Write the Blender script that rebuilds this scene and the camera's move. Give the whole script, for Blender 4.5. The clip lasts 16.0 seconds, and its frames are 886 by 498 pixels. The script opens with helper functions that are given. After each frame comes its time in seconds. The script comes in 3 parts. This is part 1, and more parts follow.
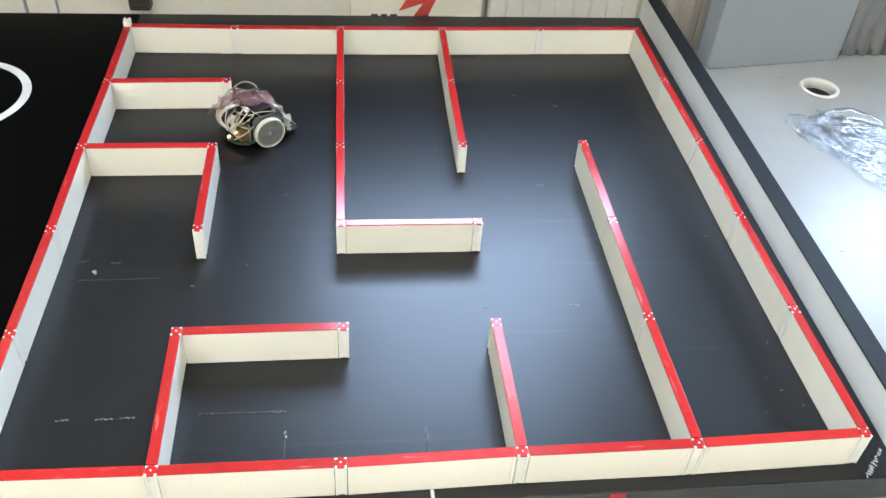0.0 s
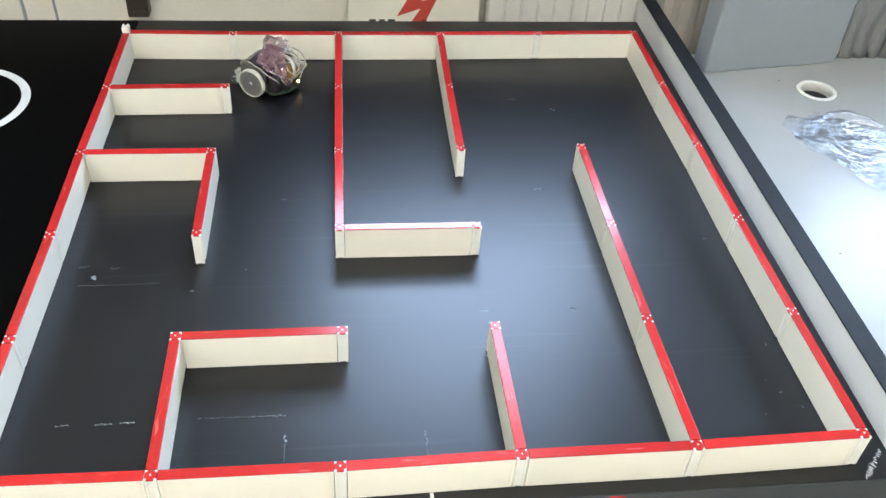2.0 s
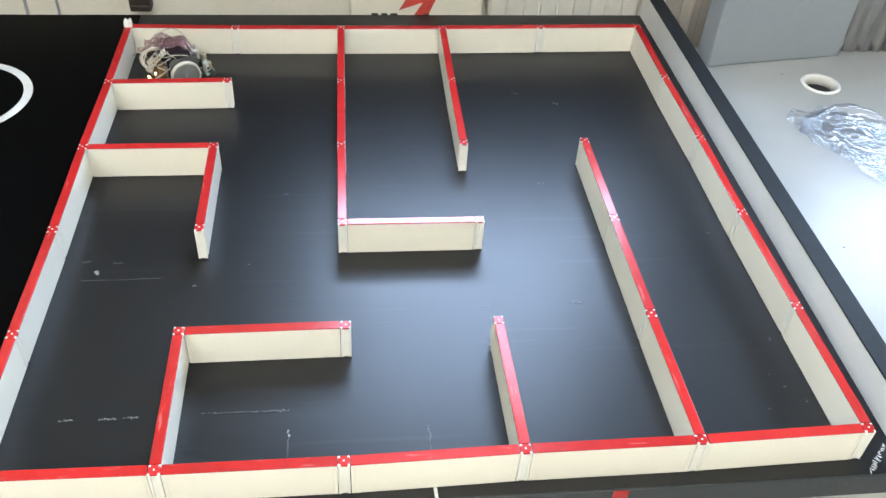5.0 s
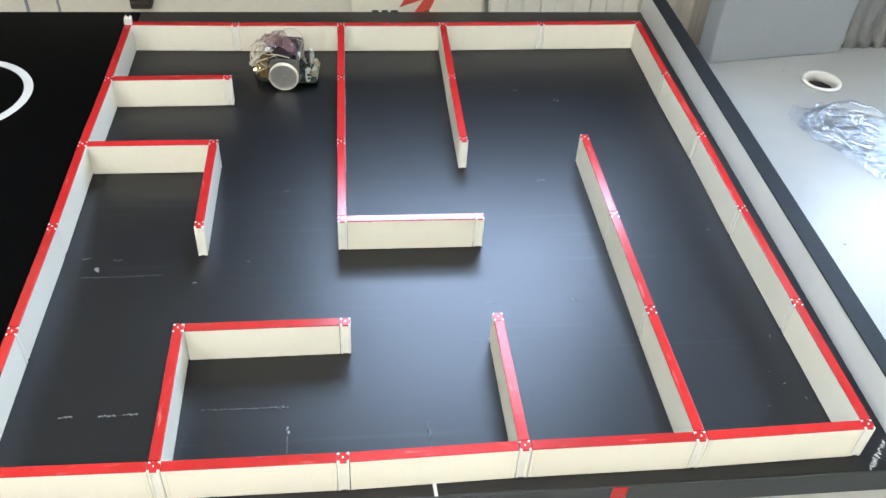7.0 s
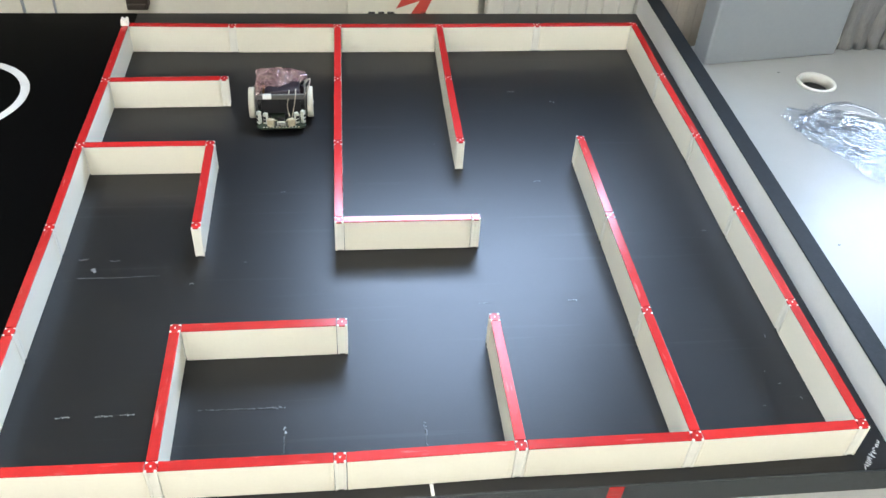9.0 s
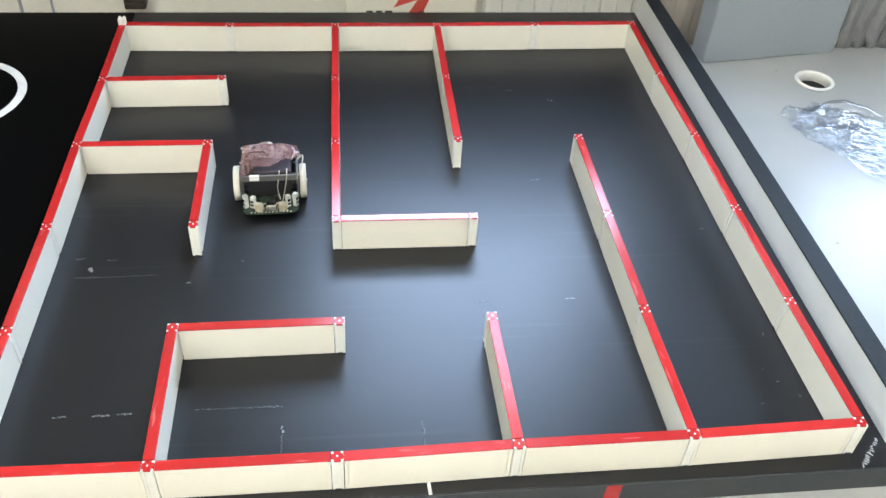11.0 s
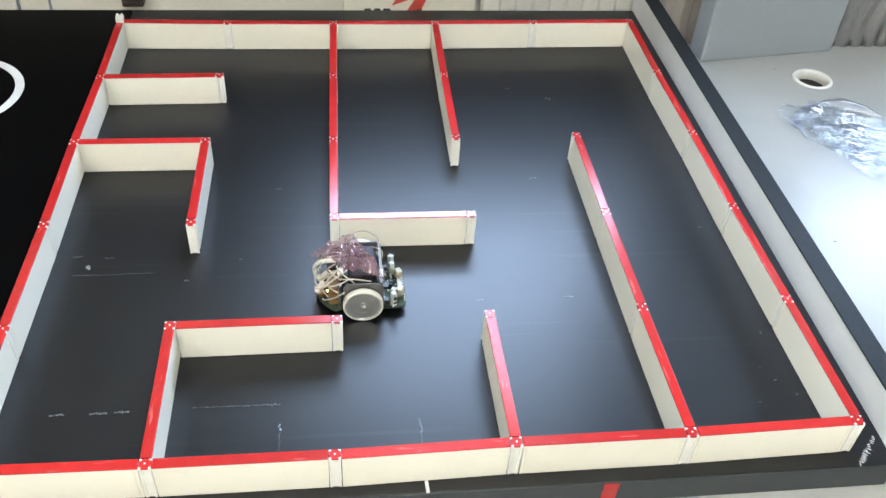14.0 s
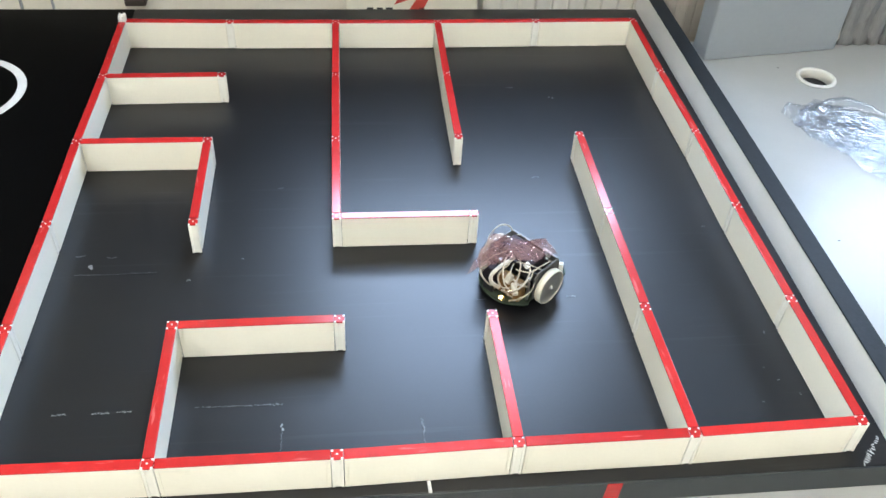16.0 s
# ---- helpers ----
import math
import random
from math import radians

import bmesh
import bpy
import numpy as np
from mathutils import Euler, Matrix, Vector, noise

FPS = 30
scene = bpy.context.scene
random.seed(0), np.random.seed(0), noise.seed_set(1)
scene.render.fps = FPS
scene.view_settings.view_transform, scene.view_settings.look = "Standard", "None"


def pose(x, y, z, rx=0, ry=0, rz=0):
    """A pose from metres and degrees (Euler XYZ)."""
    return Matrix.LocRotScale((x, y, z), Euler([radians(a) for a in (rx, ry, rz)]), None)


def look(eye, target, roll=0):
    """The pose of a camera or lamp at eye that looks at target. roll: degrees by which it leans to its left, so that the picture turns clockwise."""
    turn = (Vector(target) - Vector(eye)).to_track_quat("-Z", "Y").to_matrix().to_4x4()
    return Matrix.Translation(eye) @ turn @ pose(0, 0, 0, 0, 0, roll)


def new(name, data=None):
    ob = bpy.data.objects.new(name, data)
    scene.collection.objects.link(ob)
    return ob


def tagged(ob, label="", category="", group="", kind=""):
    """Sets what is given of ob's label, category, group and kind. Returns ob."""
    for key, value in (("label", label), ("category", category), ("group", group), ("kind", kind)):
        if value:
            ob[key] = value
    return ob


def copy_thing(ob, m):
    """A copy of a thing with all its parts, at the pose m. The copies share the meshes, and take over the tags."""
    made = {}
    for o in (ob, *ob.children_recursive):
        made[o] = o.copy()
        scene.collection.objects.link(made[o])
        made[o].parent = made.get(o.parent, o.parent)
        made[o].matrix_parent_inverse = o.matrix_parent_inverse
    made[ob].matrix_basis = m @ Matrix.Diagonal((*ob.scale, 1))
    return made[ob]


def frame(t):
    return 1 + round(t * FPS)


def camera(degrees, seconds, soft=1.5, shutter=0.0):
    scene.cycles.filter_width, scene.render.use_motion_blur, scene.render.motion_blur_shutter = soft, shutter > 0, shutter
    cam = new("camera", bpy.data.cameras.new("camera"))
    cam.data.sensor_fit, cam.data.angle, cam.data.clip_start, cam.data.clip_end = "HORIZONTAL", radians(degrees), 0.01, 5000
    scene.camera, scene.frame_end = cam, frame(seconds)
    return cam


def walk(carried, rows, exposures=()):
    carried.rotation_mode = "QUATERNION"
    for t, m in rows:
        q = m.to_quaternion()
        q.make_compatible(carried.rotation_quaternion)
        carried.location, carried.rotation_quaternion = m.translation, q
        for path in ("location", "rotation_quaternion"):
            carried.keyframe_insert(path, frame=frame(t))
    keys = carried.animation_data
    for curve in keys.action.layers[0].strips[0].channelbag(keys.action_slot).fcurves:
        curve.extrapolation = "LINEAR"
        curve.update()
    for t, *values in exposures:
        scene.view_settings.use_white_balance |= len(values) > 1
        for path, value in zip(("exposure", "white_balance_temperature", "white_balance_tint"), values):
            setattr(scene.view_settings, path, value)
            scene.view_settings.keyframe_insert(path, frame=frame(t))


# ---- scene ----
cam = camera(53.3, 16.0)
PATH = [
    (0, (0.366, -0.52, 0.782), (0.588, 0.968, -0.536), 4.4),
    (0.5, (0.366, -0.52, 0.781), (0.588, 0.969, -0.536), 4.3),
    (1, (0.369, -0.521, 0.781), (0.588, 0.97, -0.534), 3.8),
    (1.5, (0.369, -0.522, 0.782), (0.587, 0.971, -0.531), 3.9),
    (2, (0.367, -0.523, 0.782), (0.59, 0.973, -0.527), 4.1),
    (2.5, (0.368, -0.524, 0.783), (0.592, 0.969, -0.529), 4.1),
    (3, (0.366, -0.521, 0.782), (0.586, 0.969, -0.534), 4.1),
    (3.5, (0.366, -0.521, 0.781), (0.585, 0.968, -0.536), 4.0),
    (4, (0.366, -0.521, 0.781), (0.583, 0.969, -0.535), 3.9),
    (6.5, (0.367, -0.522, 0.78), (0.586, 0.962, -0.543), 4.0),
    (7, (0.369, -0.522, 0.78), (0.582, 0.963, -0.543), 3.8),
    (7.5, (0.37, -0.523, 0.78), (0.585, 0.964, -0.54), 3.8),
    (8, (0.369, -0.523, 0.78), (0.586, 0.963, -0.541), 3.8),
    (8.5, (0.369, -0.524, 0.78), (0.593, 0.962, -0.54), 4.0),
    (9, (0.368, -0.525, 0.781), (0.59, 0.962, -0.539), 4.0),
    (11.5, (0.371, -0.525, 0.779), (0.594, 0.961, -0.542), 3.9),
    (12, (0.37, -0.524, 0.779), (0.588, 0.96, -0.543), 3.7),
    (12.5, (0.37, -0.526, 0.78), (0.59, 0.961, -0.54), 3.8),
    (13, (0.37, -0.527, 0.779), (0.589, 0.96, -0.539), 3.8),
    (13.5, (0.371, -0.526, 0.779), (0.589, 0.959, -0.542), 3.8),
    (14, (0.371, -0.525, 0.779), (0.598, 0.958, -0.544), 4.1),
    (14.5, (0.371, -0.523, 0.778), (0.602, 0.955, -0.55), 4.4),
    (15, (0.369, -0.523, 0.779), (0.597, 0.958, -0.547), 4.4),
    (15.5, (0.37, -0.524, 0.779), (0.594, 0.96, -0.544), 4.1),
    (16, (0.372, -0.523, 0.778), (0.592, 0.959, -0.547), 3.9),
]
walk(cam, [(t, look(eye, target, roll)) for t, eye, target, roll in PATH])

# ---- world, window light, room light ----
world = bpy.data.worlds.new("world")
scene.world = world
world.use_nodes = True
wn = world.node_tree
sky = wn.nodes.new("ShaderNodeTexSky")
sky.sky_type = "NISHITA"
sky.sun_disc = False
sky.sun_elevation = radians(38)
sky.sun_rotation = radians(150)
wn.nodes["Background"].inputs["Strength"].default_value = 0.12
wn.links.new(sky.outputs["Color"], wn.nodes["Background"].inputs["Color"])

WINDOW_RADIANCE = 38.5
CEILING_GLOW = 26.0
# clear lower panes and, above the first, a weaker lamp added to widen the board's glare
for x, wide, z, high, share in ((0.825, 0.99, 0.78, 0.36, 1.0), (0.825, 0.99, 1.26, 0.56, 0.41), (2.075, 0.95, 0.675, 0.43, 0.62)):
    win_lamp = bpy.data.lights.new("window_daylight", "AREA")
    win_lamp.shape, win_lamp.size, win_lamp.size_y = "RECTANGLE", wide, high
    win_lamp.energy, win_lamp.color = WINDOW_RADIANCE * share * math.pi * wide * high, (0.52, 0.70, 1.0)
    win = new("window_daylight", win_lamp)
    win.matrix_world = look((x, 1.275, z), (x, 0.0, z))


# ---- materials ----
def mat(name, color, rough=0.5, metal=0.0, vary=0.12, scale=30.0, fine=400.0, bump=0.15, spec=0.5, dist=0.001,
        rough_vary=0.1, coat=0.0, stretch=None, per_object=0.0):
    """Principled surface with a coarse stain, a fine grain, uneven gloss and a little relief."""
    m = bpy.data.materials.new(name)
    m.use_nodes = True
    nt = m.node_tree
    bs = nt.nodes["Principled BSDF"]
    bs.inputs["Metallic"].default_value = metal
    bs.inputs["Specular IOR Level"].default_value = spec
    bs.inputs["Coat Weight"].default_value = coat
    tc = nt.nodes.new("ShaderNodeTexCoord")
    mp = nt.nodes.new("ShaderNodeMapping")
    mp.inputs["Scale"].default_value = stretch or (1, 1, 1)
    nt.links.new(tc.outputs["Object"], mp.inputs["Vector"])
    big, small = nt.nodes.new("ShaderNodeTexNoise"), nt.nodes.new("ShaderNodeTexNoise")
    big.inputs["Scale"].default_value, big.inputs["Detail"].default_value = scale, 4
    small.inputs["Scale"].default_value, small.inputs["Detail"].default_value = fine, 3
    for n in (big, small):
        nt.links.new(mp.outputs["Vector"], n.inputs["Vector"])
    mix = nt.nodes.new("ShaderNodeMix")
    mix.data_type = "FLOAT"
    mix.inputs["Factor"].default_value = 0.35
    nt.links.new(big.outputs["Fac"], mix.inputs["A"])
    nt.links.new(small.outputs["Fac"], mix.inputs["B"])
    ramp = nt.nodes.new("ShaderNodeValToRGB")
    ramp.color_ramp.elements[0].position, ramp.color_ramp.elements[1].position = 0.3, 0.7
    ramp.color_ramp.elements[0].color = (*[c * (1 - vary) for c in color], 1)
    ramp.color_ramp.elements[1].color = (*[min(1, c * (1 + vary * 0.6)) for c in color], 1)
    nt.links.new(mix.outputs["Result"], ramp.inputs["Fac"])
    col = ramp.outputs["Color"]
    if per_object:
        info = nt.nodes.new("ShaderNodeObjectInfo")
        hsv = nt.nodes.new("ShaderNodeHueSaturation")
        rng = nt.nodes.new("ShaderNodeMapRange")
        rng.inputs["To Min"].default_value, rng.inputs["To Max"].default_value = 1 - per_object, 1 + per_object * 0.3
        nt.links.new(info.outputs["Random"], rng.inputs["Value"])
        nt.links.new(rng.outputs["Result"], hsv.inputs["Value"])
        nt.links.new(col, hsv.inputs["Color"])
        col = hsv.outputs["Color"]
    nt.links.new(col, bs.inputs["Base Color"])
    rr = nt.nodes.new("ShaderNodeMapRange")
    rr.inputs["To Min"].default_value, rr.inputs["To Max"].default_value = max(0.02, rough - rough_vary), min(1, rough + rough_vary)
    nt.links.new(big.outputs["Fac"], rr.inputs["Value"])
    nt.links.new(rr.outputs["Result"], bs.inputs["Roughness"])
    bp = nt.nodes.new("ShaderNodeBump")
    bp.inputs["Strength"].default_value, bp.inputs["Distance"].default_value = bump, dist
    nt.links.new(small.outputs["Fac"], bp.inputs["Height"])
    nt.links.new(bp.outputs["Normal"], bs.inputs["Normal"])
    return m


def film_mat(name, color, alpha, rough=0.12, trans=0.0, scale=120.0, bump=0.6):
    """Thin crumpled plastic film: partly clear, glossy in the creases."""
    m = mat(name, color, rough, vary=0.25, scale=scale, fine=130, bump=bump, dist=0.002, spec=0.9, rough_vary=0.08)
    bs = m.node_tree.nodes["Principled BSDF"]
    nz = m.node_tree.nodes.new("ShaderNodeTexNoise")
    nz.inputs["Scale"].default_value = 90
    rr = m.node_tree.nodes.new("ShaderNodeMapRange")
    rr.inputs["From Min"].default_value, rr.inputs["From Max"].default_value = 0.35, 0.65
    rr.inputs["To Min"].default_value, rr.inputs["To Max"].default_value = alpha * 0.7, min(1, alpha * 1.3)
    m.node_tree.links.new(nz.outputs["Fac"], rr.inputs["Value"])
    m.node_tree.links.new(rr.outputs["Result"], bs.inputs["Alpha"])
    bs.inputs["Transmission Weight"].default_value = trans
    bs.inputs["Coat Weight"].default_value = 1.0
    bs.inputs["Coat Roughness"].default_value = 0.18
    return m


def clear_film(name, tint, gloss_rough, base_gloss):
    """Clear film: see-through, with mirror-like creases and a trace of milkiness."""
    m = bpy.data.materials.new(name)
    m.use_nodes = True
    nt = m.node_tree
    nt.nodes.remove(nt.nodes["Principled BSDF"])
    tr, gl, df = nt.nodes.new("ShaderNodeBsdfTransparent"), nt.nodes.new("ShaderNodeBsdfGlossy"), nt.nodes.new("ShaderNodeBsdfDiffuse")
    tr.inputs["Color"].default_value = (*tint, 1)
    gl.inputs["Roughness"].default_value = gloss_rough
    df.inputs["Color"].default_value = (0.5, 0.53, 0.58, 1)
    nz = nt.nodes.new("ShaderNodeTexNoise")
    nz.inputs["Scale"].default_value, nz.inputs["Detail"].default_value = 110, 2
    bp = nt.nodes.new("ShaderNodeBump")
    bp.inputs["Strength"].default_value, bp.inputs["Distance"].default_value = 0.18, 0.001
    nt.links.new(nz.outputs["Fac"], bp.inputs["Height"])
    # gloss rises towards grazing angles, alike on both sides of the film
    lw, pw, fr = nt.nodes.new("ShaderNodeLayerWeight"), nt.nodes.new("ShaderNodeMath"), nt.nodes.new("ShaderNodeMath")
    lw.inputs["Blend"].default_value = 0.5
    pw.operation, fr.operation = "POWER", "MULTIPLY_ADD"
    pw.inputs[1].default_value = 5.0
    fr.inputs[1].default_value, fr.inputs[2].default_value = 0.8, base_gloss
    nt.links.new(lw.outputs["Facing"], pw.inputs[0])
    nt.links.new(pw.outputs[0], fr.inputs[0])
    for n in (gl, lw):
        nt.links.new(bp.outputs["Normal"], n.inputs["Normal"])
    base, full = nt.nodes.new("ShaderNodeMixShader"), nt.nodes.new("ShaderNodeMixShader")
    base.inputs["Fac"].default_value = 0.03
    nt.links.new(tr.outputs[0], base.inputs[1])
    nt.links.new(df.outputs[0], base.inputs[2])
    nt.links.new(fr.outputs[0], full.inputs["Fac"])
    nt.links.new(base.outputs[0], full.inputs[1])
    nt.links.new(gl.outputs[0], full.inputs[2])
    nt.links.new(full.outputs[0], nt.nodes["Material Output"].inputs["Surface"])
    return m


def glow_mat(name, color, strength):
    m = mat(name, color)
    bs = m.node_tree.nodes["Principled BSDF"]
    bs.inputs["Emission Color"].default_value = (*color, 1)
    bs.inputs["Emission Strength"].default_value = strength
    return m


M_board = mat("black_board_paint", (0.0050, 0.0052, 0.0062), 0.355, vary=0.3, scale=5, fine=160, stretch=(1, 5, 1), bump=0.08, dist=0.0006, rough_vary=0.025, spec=0.47)
# darker copy of the board paint; the dim tone is put into the colour
M_field = mat("darkened_board_paint", (0.0011, 0.0011, 0.0012), 0.45, vary=0.3, scale=5, fine=160, bump=0.08, dist=0.0006, rough_vary=0.03, spec=0.06)
M_lip = mat("black_brushed_edge", (0.034, 0.042, 0.046), 0.40, vary=0.5, scale=20, fine=160, bump=0.4, stretch=(1, 1, 60))
M_white = mat("white_plastic_panel", (0.83, 0.80, 0.685), 0.42, vary=0.04, scale=14, fine=300, bump=0.03, per_object=0.05)
M_post = mat("white_plastic_post", (0.80, 0.79, 0.72), 0.40, vary=0.06, scale=60, fine=600, bump=0.05)
M_red = mat("red_top_tape", (0.46, 0.019, 0.019), 0.18, vary=0.16, scale=45, fine=260, bump=0.10, dist=0.0006, rough_vary=0.08, per_object=0.15)


def wear(m, color, scale, low, stretch=(1, 1, 1), strength=0.8):
    """Rubbed spots and scratches of another colour over a finished material."""
    nt = m.node_tree
    bs = nt.nodes["Principled BSDF"]
    src = bs.inputs["Base Color"].links[0].from_socket
    tc, mp, nz = nt.nodes.new("ShaderNodeTexCoord"), nt.nodes.new("ShaderNodeMapping"), nt.nodes.new("ShaderNodeTexNoise")
    mp.inputs["Scale"].default_value = stretch
    nz.inputs["Scale"].default_value, nz.inputs["Detail"].default_value = scale, 6
    info = nt.nodes.new("ShaderNodeObjectInfo")
    add = nt.nodes.new("ShaderNodeVectorMath")
    sc = nt.nodes.new("ShaderNodeMath")
    sc.operation = "MULTIPLY"
    sc.inputs[1].default_value = 7.0
    nt.links.new(info.outputs["Random"], sc.inputs[0])
    nt.links.new(tc.outputs["Object"], mp.inputs["Vector"])
    nt.links.new(mp.outputs["Vector"], add.inputs[0])
    nt.links.new(sc.outputs[0], add.inputs[1])
    nt.links.new(add.outputs[0], nz.inputs["Vector"])
    rr = nt.nodes.new("ShaderNodeMapRange")
    rr.inputs["From Min"].default_value, rr.inputs["From Max"].default_value = low, low + 0.08
    rr.inputs["To Max"].default_value = strength
    mix = nt.nodes.new("ShaderNodeMix")
    mix.data_type = "RGBA"
    nt.links.new(nz.outputs["Fac"], rr.inputs["Value"])
    nt.links.new(rr.outputs["Result"], mix.inputs["Factor"])
    nt.links.new(src, mix.inputs[6])
    mix.inputs[7].default_value = (*color, 1)
    nt.links.new(mix.outputs[2], bs.inputs["Base Color"])


wear(M_red, (0.62, 0.16, 0.15), 160, 0.63, (0.15, 1, 1), 0.5)
wear(M_board, (0.022, 0.023, 0.026), 60, 0.62, (0.06, 1.6, 1), 0.35)
wear(M_white, (0.60, 0.56, 0.48), 40, 0.70, (0.5, 1, 1), 0.35)
wear(M_post, (0.56, 0.50, 0.42), 120, 0.64, (1, 1, 0.4), 0.5)
M_dark = mat("dark_gap", (0.015, 0.015, 0.015), 0.8)
M_chalk = mat("chalk", (0.24, 0.25, 0.257), 0.9, vary=0.5, scale=260, fine=900)
M_scrawl = mat("fresh_chalk", (0.62, 0.63, 0.63), 0.9, vary=0.3, scale=260, fine=900)
M_chalk_faint = mat("faint_chalk", (0.10, 0.105, 0.115), 0.35, vary=0.6, scale=200, fine=900)
M_ring = mat("white_line_paint", (0.72, 0.73, 0.72), 0.6, vary=0.08, scale=40)
M_border = mat("white_border_laminate", (0.74, 0.74, 0.72), 0.45, vary=0.06, scale=18, fine=240, bump=0.05)
M_border_top = mat("black_edge_band", (0.016, 0.019, 0.022), 0.5, vary=0.4, scale=30, fine=260, bump=0.1, spec=0.2)
M_desk = mat("light_grey_desk_laminate", (0.37, 0.375, 0.36), 0.30, vary=0.05, scale=16, fine=350, bump=0.05, rough_vary=0.05)
M_wall = mat("cream_wall_paint", (0.66, 0.64, 0.55), 0.75, vary=0.06, scale=4, fine=120, bump=0.15)
M_pier = mat("pale_grey_paint", (0.28, 0.305, 0.325), 0.6, vary=0.05, scale=5, fine=140, bump=0.1)
M_rad = mat("radiator_enamel", (0.70, 0.69, 0.62), 0.4, vary=0.05, scale=10, fine=200)
M_curtain = mat("grey_curtain_cloth", (0.22, 0.22, 0.22), 0.9, vary=0.3, scale=12, fine=500, bump=0.4, stretch=(1, 1, 0.15))
# lighter beige copy of the curtain cloth, brightened to offset the shade it hangs in
M_curtain_lifted = mat("shade_lifted_curtain_cloth", (0.42, 0.385, 0.33), 0.9, vary=0.12, scale=12, fine=500, bump=0.2, stretch=(1, 1, 0.15))
M_sign = mat("cream_sign_card", (0.74, 0.72, 0.60), 0.5, vary=0.05, scale=20)
M_signred = mat("sign_red_print", (0.55, 0.07, 0.05), 0.5, vary=0.1)
M_ink = mat("black_print", (0.03, 0.03, 0.03), 0.6)
M_brown = mat("dark_brown_plastic", (0.035, 0.025, 0.02), 0.5, vary=0.2)
# unseen wall's colour, dark only to keep the board's reflection dim
M_upper = mat("dim_reflection_wall_grey", (0.055, 0.055, 0.053), 0.8, vary=0.08, scale=4, fine=120)
M_floor = mat("grey_linoleum", (0.35, 0.33, 0.30), 0.5, vary=0.2, scale=6)
M_ceil = mat("white_ceiling_paint", (0.8, 0.8, 0.78), 0.9, vary=0.04)
M_grommet = mat("white_grommet_plastic", (0.80, 0.79, 0.74), 0.35, vary=0.05)
M_frame = mat("white_window_frame", (0.8, 0.8, 0.8), 0.4, vary=0.04)
M_clear = clear_film("clear_plastic_film", (0.86, 0.88, 0.915), 0.02, 0.22)
M_bag = film_mat("pink_antistatic_film", (0.27, 0.125, 0.135), 0.38, rough=0.16, scale=80, bump=0.04)
M_pcb = mat("green_circuit_board", (0.032, 0.046, 0.032), 0.6, spec=0.2, vary=0.35, scale=160, fine=900, bump=0.2)
M_tyre = mat("cream_rubber_tyre", (0.58, 0.56, 0.47), 0.6, vary=0.1, scale=120, fine=900, bump=0.2)
M_alu = mat("turned_aluminium", (0.46, 0.46, 0.44), 0.36, metal=0.8, vary=0.12, scale=90, fine=900, bump=0.1)
M_steel = mat("steel", (0.45, 0.45, 0.44), 0.3, metal=1.0, vary=0.1)
M_plate = mat("grey_bracket_metal", (0.16, 0.155, 0.145), 0.45, metal=0.5, vary=0.2, scale=120)
M_black = mat("black_plastic", (0.018, 0.018, 0.02), 0.4, vary=0.3, scale=120)
M_bat = mat("dark_battery_wrap", (0.025, 0.016, 0.022), 0.6, vary=0.3, scale=80)
M_sens = mat("white_sensor_housing", (0.52, 0.54, 0.49), 0.4, vary=0.2, scale=200)
M_glass = mat("dark_sensor_lens", (0.02, 0.022, 0.03), 0.1, vary=0.1)
M_beige = mat("beige_connector", (0.46, 0.40, 0.28), 0.5, vary=0.18, scale=200)
M_wire = mat("white_wire", (0.45, 0.41, 0.33), 0.45, vary=0.3, scale=200)
M_lead = mat("white_cable_sleeve", (0.58, 0.55, 0.48), 0.45, vary=0.2, scale=160)
M_speck = mat("pale_component", (0.46, 0.46, 0.38), 0.5, vary=0.3, scale=300)
M_tan = mat("amber_plastic", (0.22, 0.125, 0.04), 0.45, vary=0.3, scale=90)
M_label = mat("white_label", (0.78, 0.78, 0.76), 0.5, vary=0.05)
M_led = glow_mat("warm_led", (1.0, 0.66, 0.30), 13.0)
M_tube = glow_mat("ceiling_diffuser", (1.0, 0.962, 0.89), CEILING_GLOW)


# ---- mesh helpers ----
def mesh_of(name, bm, material):
    me = bpy.data.meshes.new(name)
    bmesh.ops.recalc_face_normals(bm, faces=bm.faces)
    bm.to_mesh(me)
    bm.free()
    for m in material if isinstance(material, (list, tuple)) else [material]:
        me.materials.append(m)
    return me


def part(name, bm, material, parent=None, label="", smooth=False):
    ob = new(name, mesh_of(name, bm, material))
    if smooth:
        for p in ob.data.polygons:
            p.use_smooth = True
    if parent is not None:
        ob.parent = parent
    if label:
        ob["label"] = label
    return ob


def thing(name, label, category, m=None, group="", kind=""):
    ob = new(name)
    ob.empty_display_size = 0.02
    if m is not None:
        ob.matrix_basis = m
    return tagged(ob, label, category, group, kind)


def box(bm, size, at, bevel=0.0, m=None, seg=2):
    """A box of that size centred at `at`, with rounded edges."""
    geo = bmesh.ops.create_cube(bm, size=1.0)
    vs = geo["verts"]
    for v in vs:
        v.co = Vector((v.co.x * size[0], v.co.y * size[1], v.co.z * size[2]))
    if bevel:
        es = {e for v in vs for e in v.link_edges}
        res = bmesh.ops.bevel(bm, geom=list(es), offset=bevel, segments=seg, affect="EDGES", profile=0.5)
        vs = list({v for f in res["faces"] for v in f.verts} | {v for v in vs if v.is_valid})
    t = Matrix.Translation(at) @ (m or Matrix())
    for v in vs:
        v.co = t @ v.co
    return bm


def rod(bm, r, length, at, axis="Z", seg=24, r2=None, bevel=0.0):
